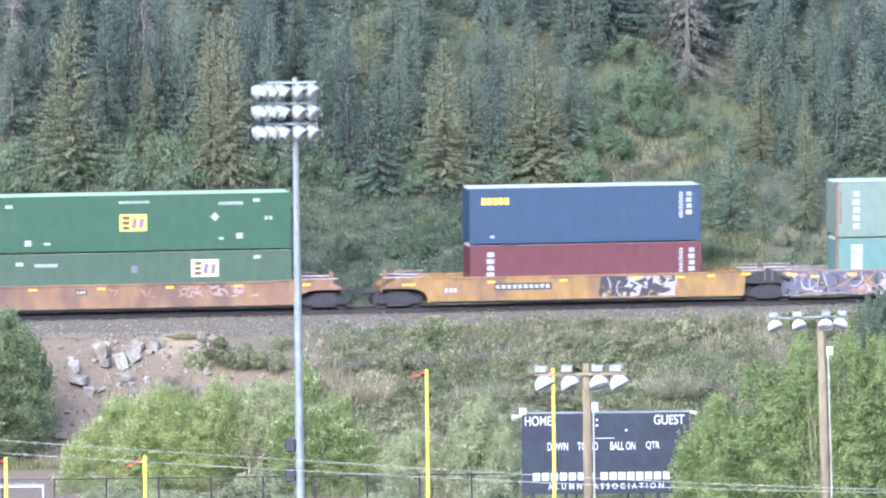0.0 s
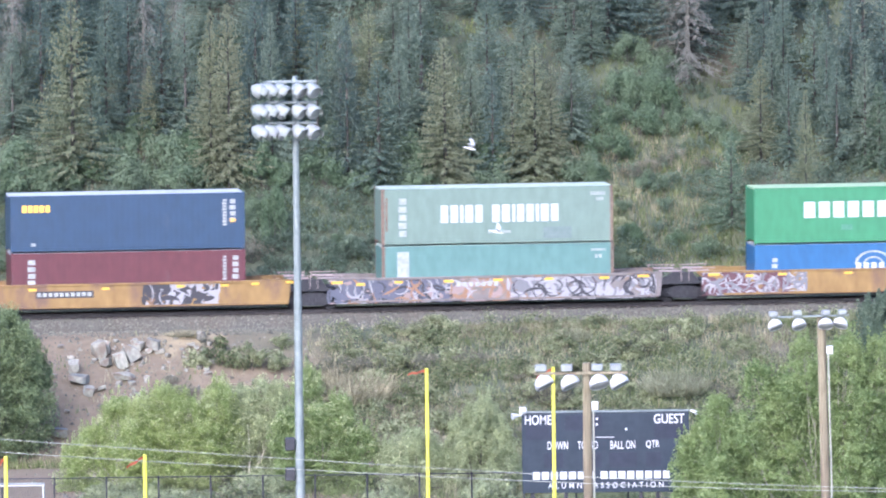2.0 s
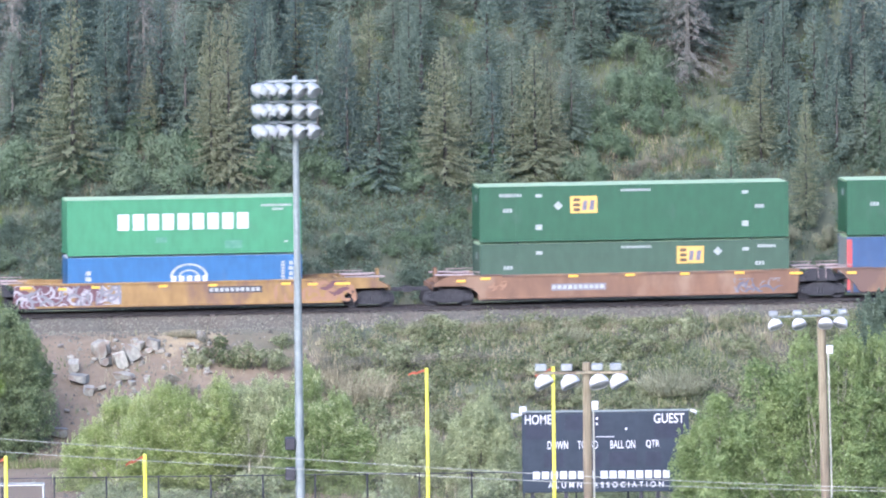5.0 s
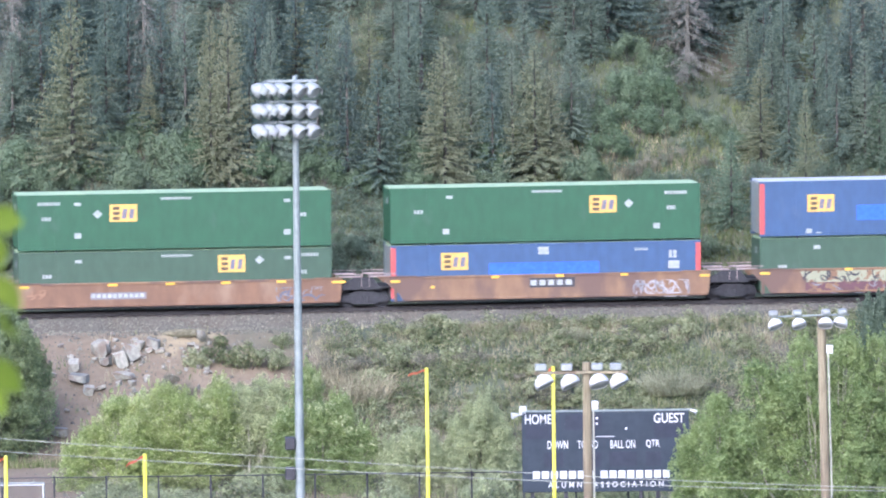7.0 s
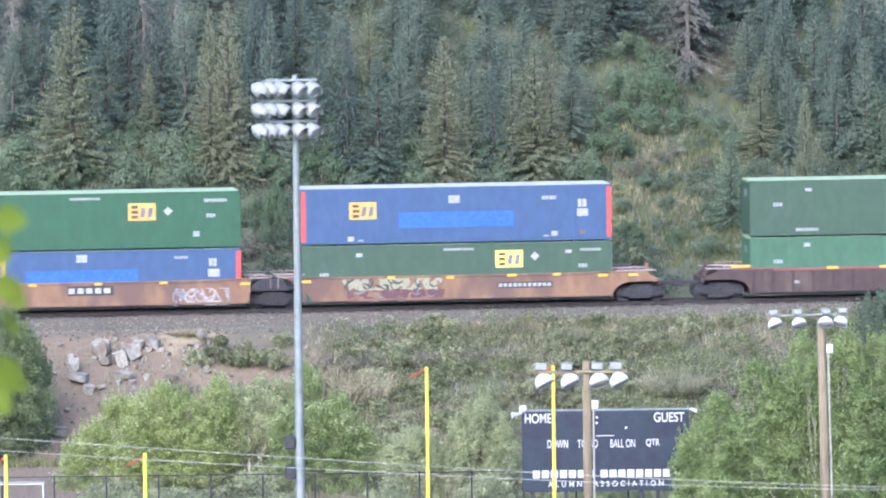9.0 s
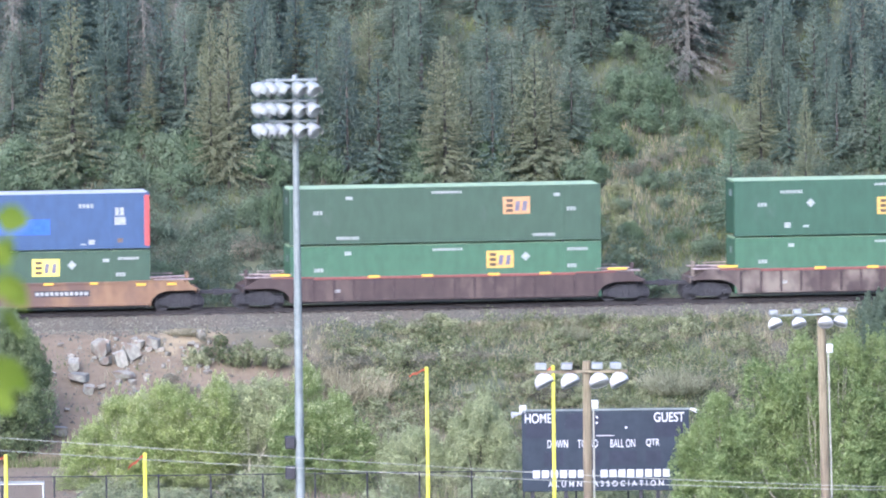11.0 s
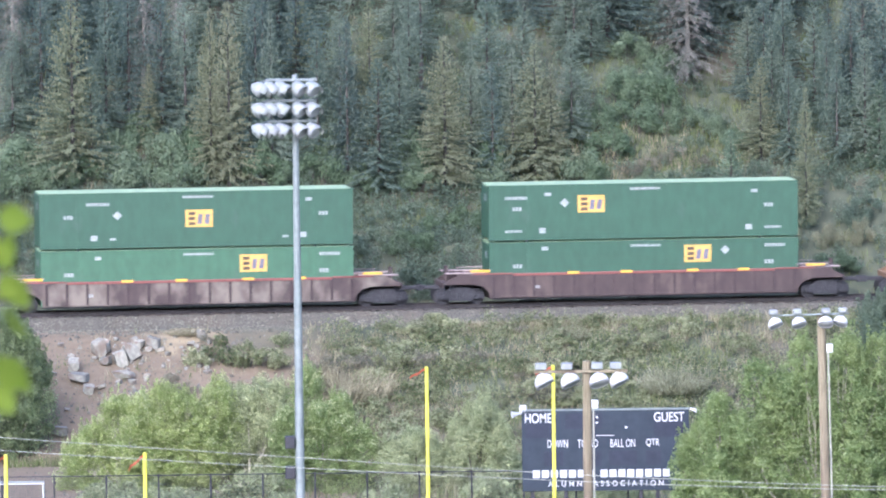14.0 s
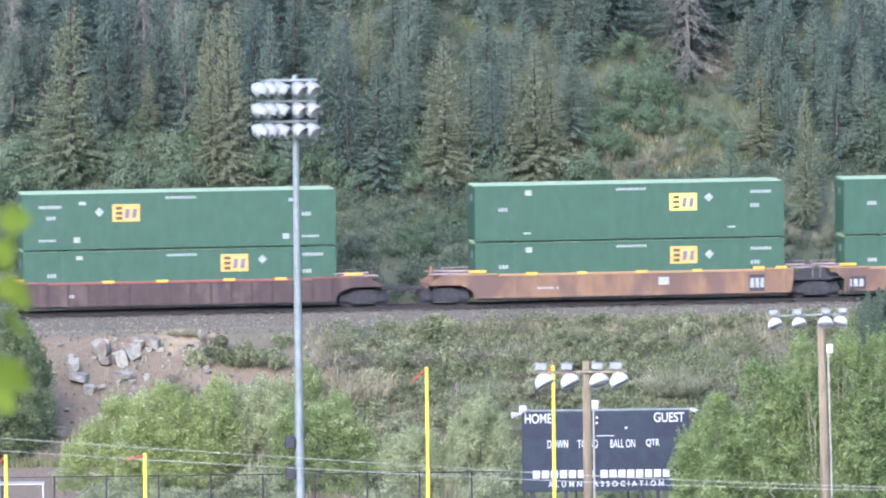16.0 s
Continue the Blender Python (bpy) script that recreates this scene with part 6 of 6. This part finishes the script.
def scoreboard():
    y = 447
    x0, x1, z1, z0 = 3.57, 11.37, 5.57, 1.80
    s = thing("scoreboard", "dark navy football scoreboard with white lettering on steel legs", "scoreboard", Matrix.Translation((0, y, 0)))
    part("panel", boxes((x0, x1, -0.15, 0.15, z0, z1), bevel=0.02), BOARD_NAVY, s)
    part("top_trim", boxes((x0, x1, -0.17, 0.17, z1, z1 + 0.06)), STEEL_GREY, s)
    for a in (0.06, 0.26, 0.71, 0.81, 0.97):
        xx = x0 + (x1 - x0) * a
        part("leg", boxes((xx - 0.09, xx + 0.09, -0.05, 0.12, -0.3, z0), bevel=0.01), BLACK, s)
    f = -0.152
    for words, (for_x, for_z) in SCORE.items():
        text(words, for_x[0], for_z[0], for_x[1] - for_x[0], for_z[1] - for_z[0], f, s)
    # the club's name as plain blocks
    name_bars = part("name_block", blocks(4.06, 2.44, 0.36, [0.33] * 7 + [-0.22] + [0.325] * 8, 0.09, f), WORD_WHITE, s, "bold white name blocks")
    tagged(name_bars, kind="stuff")
    for a, b in ((0.36, 0.52), (0.53, 0.6)):  # dark digit panels
        part("digit_panel", boxes((x0 + (x1 - x0) * (a - 0.1), x0 + (x1 - x0) * (b - 0.12), f - 0.012, f, z1 - 0.85, z1 - 0.12)), DIGIT, s)
    for a, b, w in ((0.13, 1.9, 0.9), (0.36, 1.9, 0.9), (0.52, 1.9, 1.3), (0.74, 1.9, 0.7), (0.02, 0.58, 1.4), (0.79, 0.58, 1.4)):
        part("digit_panel", boxes((x0 + (x1 - x0) * a, x0 + (x1 - x0) * a + w, f - 0.012, f, z1 - b - 0.68, z1 - b)), DIGIT, s)
    part("colon_dot", boxes((7.02, 7.12, f - 0.03, f, z1 - 0.36, z1 - 0.26), (7.02, 7.12, f - 0.03, f, z1 - 0.62, z1 - 0.52)), WHITE, s)
    part("dot", boxes((8.38, 8.49, f - 0.03, f, z1 - 0.86, z1 - 0.76)), WHITE, s)
    part("maker_plate", boxes((7.03, 7.88, f - 0.012, f, z1 - 1.19, z1 - 1.155)), WHITE, s)
    # horn speakers on the top corners
    part("horn_speaker", tubes(((x0 - 0.45, -0.2, z1 - 0.15), (x0 - 0.15, -0.1, z1 - 0.12), 0.16, 0.06), ((x0 - 0.2, -0.1, z1 - 0.12), (x0 + 0.1, 0, z1 - 0.1), 0.05, 0.05), n=12), WHITE, s, "white horn loudspeaker")
    part("bracket_box", boxes((x0 - 0.1, x0 + 0.22, -0.15, 0.15, z1 - 0.1, z1 + 0.26), bevel=0.02), WHITE, s)
    part("horn_speaker", tubes(((x1 + 0.42, -0.2, z1 - 0.1), (x1 + 0.05, -0.1, z1 + 0.04), 0.1, 0.05), n=12), WHITE, s, "white horn loudspeaker")


SCORE = {"HOME": ((3.72, 4.96), (5.01, 5.46)), "GUEST": ((9.73, 11.15), (5.01, 5.46)),
         "DOWN": ((4.76, 5.71), (3.84, 4.22)), "TO GO": ((6.16, 7.11), (3.84, 4.22)),
         "BALL ON": ((7.69, 8.85), (3.84, 4.22)), "QTR": ((9.35, 9.98), (3.84, 4.22)),
         "ALUMNI ASSOCIATION": ((4.77, 10.15), (2.02, 2.28))}
scoreboard()


def chain_fence():
    y, x0, top = 450, -23.29, 2.45
    f = thing("chain_link_fence", "tall dark chain-link fence at the edge of the field", "fence", Matrix.Translation((0, y, 0)))
    n, gap = 15, 2.45
    for k in range(n + 1):
        part("post", upright_tube(x0 + k * gap, 0, -0.3, top + 0.05, 0.04, 0.04, 8), BLACK, f)
    x1 = x0 + n * gap
    part("top_rail", tubes(((x0, 0, top), (x1, 0, top), 0.025, 0.025)), BLACK, f)
    part("bottom_wire", tubes(((x0, 0, 0.1), (x1, 0, 0.1), 0.006, 0.006), n=4), BLACK, f)
    verts, faces = [], []
    x = x0 - top
    while x < x1:
        for sgn in (1, -1):
            a, b = (x, x + top) if sgn > 0 else (x + top, x)
            c = len(verts)
            verts += [(a - 0.003, 0.0, 0.1), (a + 0.003, 0.0, 0.1), (b + 0.003, 0.0, top), (b - 0.003, 0.0, top)]
            faces.append((c, c + 1, c + 2, c + 3))
        x += 0.09
    verts = [(min(x1, max(x0, v[0])), v[1], v[2]) for v in verts]
    data_part("mesh", verts, faces, BLACK, f)


chain_fence()


def soccer_goal():
    x1, y, top = -18.79, 447, 2.44
    g = thing("soccer_goal", "white steel soccer goal frame before the fence", "soccer goal", Matrix.Translation((x1 - 3.66, y, 0)))
    for x in (-3.66, 3.66):
        part("post", upright_tube(x, 0, -0.1, top, 0.03, 0.03), WHITE, g)
        part("back_stay", tubes(((x, 0, top), (x, 0.9, top), 0.035, 0.035), ((x, 0.9, top), (x, 2.0, 0), 0.035, 0.035)), STEEL_GREY, g)
    part("crossbar", tubes(((-3.72, 0, top), (3.72, 0, top), 0.03, 0.03), n=10), WHITE, g)
    part("back_bar", tubes(((-3.66, 0.9, top), (3.66, 0.9, top), 0.035, 0.035), ((-3.66, 2.0, 0.04), (3.66, 2.0, 0.04), 0.035, 0.035)), STEEL_GREY, g)


soccer_goal()


def power_line():
    """Two sagging wires across the field, with a pole at each end outside the view."""
    y = 250
    ends = ((-18.97, 25.28, 24.90), (22.27, 22.64, 22.67))
    for x, za, zb in ends:
        p = thing("utility_pole", "weathered wooden utility pole carrying wires", "utility pole", Matrix.Translation((x, y, 0)), "utility poles")
        part("pole", upright_tube(0, 0, -0.4, max(za, zb) + 0.6, 0.17, 0.12, 10), POLE_WOOD, p)
    upper = ((-11.61, 24.62), (-7.64, 24.30), (-3.66, 23.99), (1.93, 23.56), (6.80, 23.26), (11.48, 23.04))
    lower = ((-11.62, 24.28), (-7.64, 23.99), (-3.67, 23.72), (1.93, 23.37), (6.79, 23.12), (11.48, 22.96))
    for row, z0, z1 in ((upper, ends[0][1], ends[1][1]), (lower, ends[0][2], ends[1][2])):
        curve = bpy.data.curves.new("wire", "CURVE")
        curve.dimensions, curve.bevel_depth, curve.bevel_resolution = "3D", 0.0095, 1
        line = curve.splines.new("NURBS")
        pts = [(ends[0][0], z0), *row, (ends[1][0], z1)]
        line.points.add(len(pts) - 1)
        for q, (x, z) in zip(line.points, pts):
            q.co = (x, y, z, 1)
        line.use_endpoint_u, line.order_u = True, 3
        tmp = bpy.data.objects.new("wire", curve)
        me = bpy.data.meshes.new_from_object(tmp)
        bpy.data.objects.remove(tmp)
        me.materials.append(WIRE)
        tagged(new("overhead_wire", me), "pale grey overhead wire sagging across the field", "wire", "overhead wires")


power_line()


# ---- the near branch and the birds ----
def near_tree():
    """A leafy tree on the bluff, left of the view, whose branch tip sways into it."""
    x, y = -2.6, 20.0
    t = thing("leafy_tree", "fresh green leafy tree near the camera on the bluff", "tree", Matrix.Translation((x, y, height(x, y))))
    base = height(x, y)
    part("trunk", tubes(((0, 0, -0.3), (0.1, 0, 6.5), 0.12, 0.05), ((0.1, 0, 6.4), (0.0, 0, 10.5), 0.05, 0.015), n=8), BARK, t)
    b = new("branch")
    b.parent = t
    rnd = random.Random(3)
    z = 48.66 - base
    runs = [((-1.72, 0, -1.2), (-0.5, 0, -0.1), 0.025, 0.012), ((-0.5, 0, -0.1), (-0.06, 0, -0.2), 0.012, 0.006), ((-0.06, 0, -0.2), (-0.05, 0, -0.8), 0.005, 0.002)]
    runs += [((-0.056, 0, cz + 0.012), (cx, 0, cz), 0.0015, 0.001) for cx, cz, *_ in NEAR_LEAVES]  # leaf stalks
    part("twig", tubes(*runs, n=6), BARK, b)

    def leaf(cx, cz, size, turn, tilt):
        bm = bmesh.new()
        rim = [(0.0, 0.0), (0.3, 0.16), (0.46, 0.4), (0.4, 0.66), (0.2, 0.88), (0.0, 1.05), (-0.2, 0.88), (-0.4, 0.66), (-0.46, 0.4), (-0.3, 0.16)]
        m = Matrix.Translation((cx, rnd.uniform(-0.004, 0.004), cz)) @ Matrix.Rotation(radians(turn), 4, "Y") @ Matrix.Rotation(radians(tilt), 4, "Z")
        mid = [bm.verts.new(m @ Vector((0, 0.03 * size * (k / 3), k / 3 * size))) for k in range(4)]
        ring = [bm.verts.new(m @ Vector((a * size, -0.12 * size * abs(a), c * size))) for a, c in rim]
        bm.faces.new((mid[0], ring[1], ring[2], mid[1])), bm.faces.new((mid[1], ring[2], ring[3], mid[2])), bm.faces.new((mid[2], ring[3], ring[4], mid[3])), bm.faces.new((mid[3], ring[4], ring[5], ring[6]))
        bm.faces.new((mid[3], ring[6], ring[7], mid[2])), bm.faces.new((mid[2], ring[7], ring[8], mid[1])), bm.faces.new((mid[1], ring[8], ring[9], mid[0]))
        bmesh.ops.recalc_face_normals(bm, faces=bm.faces)
        for f in bm.faces:
            f.smooth = True
        part("leaf", bm, NEAR_LEAF, b)

    for cx, cz, size, turn, tilt in NEAR_LEAVES:
        leaf(cx, cz, size, turn, tilt)
    for k in range(40):
        leaf(rnd.uniform(-1.1, -0.16), rnd.uniform(-0.75, 0.05), rnd.uniform(0.06, 0.1), rnd.uniform(100, 250), rnd.uniform(-70, 70))
    # how far the tip hangs into the view, in metres
    rows = []
    for dt, reach in SWAY:
        rows.append((dt, Matrix.Translation((-0.945 + reach - x, 0, z)) @ Matrix.Rotation(radians(reach * 14), 4, "Y")))
    b.matrix_basis = rows[0][1]
    LIVELY.append((b, rows))


# tip leaves: sideways, up, size, turn, tilt
NEAR_LEAVES = ((-0.011, -0.226, 0.072, 100, 10), (0.012, -0.264, 0.052, 165, 55), (-0.011, -0.275, 0.065, 158, 25), (0.001, -0.345, 0.09, 145, 42), (-0.011, -0.357, 0.062, 125, 15),
               (0.007, -0.416, 0.078, 148, 68), (-0.014, -0.521, 0.096, 136, 38), (-0.024, -0.58, 0.072, 145, 20), (-0.075, -0.3, 0.075, 120, 30), (-0.085, -0.42, 0.08, 70, 30), (-0.08, -0.5, 0.07, 110, 40))
SWAY = ((0.0, -0.14), (1.5, -0.12), (3.0, -0.14), (4.2, -0.09), (5.0, -0.04), (6.3, 0.02), (7.0, 0.01), (7.5, 0.025), (8.0, 0.03), (8.5, 0.015), (9.0, 0.02), (10.2, 0.01), (11.3, 0.03), (12.0, 0.02), (12.5, 0.022), (13.0, 0.0), (13.5, 0.015),
        (14.0, 0.03), (14.5, 0.045), (15.0, 0.02), (15.5, 0.03), (16.0, 0.03))
near_tree()


def gull(rows, beat):
    """A white gull with grey wings that beat."""
    g = thing("gull", "white gull with grey wings in flapping flight", "bird", None, "gulls passing the train")
    bm = bmesh.new()
    profile = ((-0.24, 0.012), (-0.12, 0.05), (0.0, 0.068), (0.1, 0.055), (0.16, 0.042), (0.21, 0.036), (0.25, 0.012))
    rings = [[bm.verts.new((x, r * math.cos(a * 0.785), r * math.sin(a * 0.785))) for a in range(8)] for x, r in profile]
    for i in range(len(rings) - 1):
        for a in range(8):
            bm.faces.new((rings[i][a], rings[i][(a + 1) % 8], rings[i + 1][(a + 1) % 8], rings[i + 1][a]))
    bm.faces.new(rings[0]), bm.faces.new(rings[-1])
    bmesh.ops.recalc_face_normals(bm, faces=bm.faces)
    part("body", bm, GULL_WHITE, g)
    part("tail", boxes((-0.38, -0.2, -0.05, 0.05, -0.008, 0.008)), GULL_WHITE, g)
    part("beak", tubes(((0.24, 0, 0), (0.3, 0, -0.01), 0.014, 0.003), n=6), REFLECT_YELLOW, g)
    for side in (-1, 1):
        outline = [(-0.1, 0), (0.1, 0), (0.13, 0.22), (0.08, 0.38), (-0.08, 0.58), (-0.12, 0.56), (-0.08, 0.3)]
        bm = bmesh.new()
        up = [bm.verts.new((a, side * c, 0.012)) for a, c in outline]
        dn = [bm.verts.new((a, side * c, -0.004)) for a, c in outline]
        bm.faces.new(up), bm.faces.new(dn[::-1])
        for i in range(len(up)):
            j = (i + 1) % len(up)
            bm.faces.new((up[j], up[i], dn[i], dn[j]))
        bmesh.ops.recalc_face_normals(bm, faces=bm.faces)
        w = part("wing", bm, GULL_GREY if side > 0 else GULL_WHITE, g)
        w.location = (0.02, side * 0.04, 0.03)
        flap = []
        for i in range(161):
            a = 42 * math.sin(i * 0.1 * beat + (0.3 if beat > 20 else 0)) + 8
            flap.append((i * 0.1, pose(0.02, side * 0.04, 0.03, side * a, 0, 0)))
        LIVELY.append((w, flap))
    out = []
    for i, (t, x, z) in enumerate(rows):
        a, b = rows[max(0, i - 1)], rows[min(len(rows) - 1, i + 1)]
        climb = math.degrees(math.atan2(b[2] - a[2], b[1] - a[1]))
        out.append((t, pose(x, 480 + 0.02 * x, z, 12, -climb, 2)))
    g.matrix_world = out[0][1]
    LIVELY.append((g, out))


gull(((0.0, -31.27, 21.69), (0.6, -20.27, 20.23), (0.9, -14.71, 19.00), (1.2, -9.83, 16.68), (1.5, -5.29, 14.16), (1.7, -2.26, 12.85),
      (2.0, 2.72, 11.38), (2.4, 9.32, 10.02), (2.7, 14.27, 7.72), (3.2, 23.02, 6.87), (5.0, 60, 14), (10.0, 140, 24), (16.0, 240, 40)), 17)
gull(((0.0, -39.87, 29.13), (1.0, -19.56, 22.40), (1.2, -15.86, 20.80), (1.5, -9.60, 19.17), (1.8, -3.11, 16.77), (2.1, 3.73, 15.10),
      (2.4, 10.62, 13.32), (2.7, 17.74, 10.43), (3.2, 29.53, 7.93), (5.0, 75, 16), (10.0, 170, 30), (16.0, 280, 46)), 23)


def motions():
    """All that moves: the train to the left, its wheels, the two gulls, the ribbons and the near branch."""
    for ob, s, z in MOVING:
        rows = []
        for k in range(33):
            t = k * 0.5
            rows.append((t, Matrix.Translation(on_track(s - gone(t), 0, z)) @ Matrix.Rotation(TURN, 4, "Z") @ Matrix.Rotation(-GRADE, 4, "Y")))
        walk(ob, rows)
    for w, k in WHEELSETS:
        walk(w, [(i / FPS, Matrix.Translation((k, 0, WHEEL_R)) @ Matrix.Rotation(-gone(i / FPS) / WHEEL_R, 4, "Y")) for i in range(481)])
    for ob, rows in LIVELY:
        walk(ob, rows)


motions()
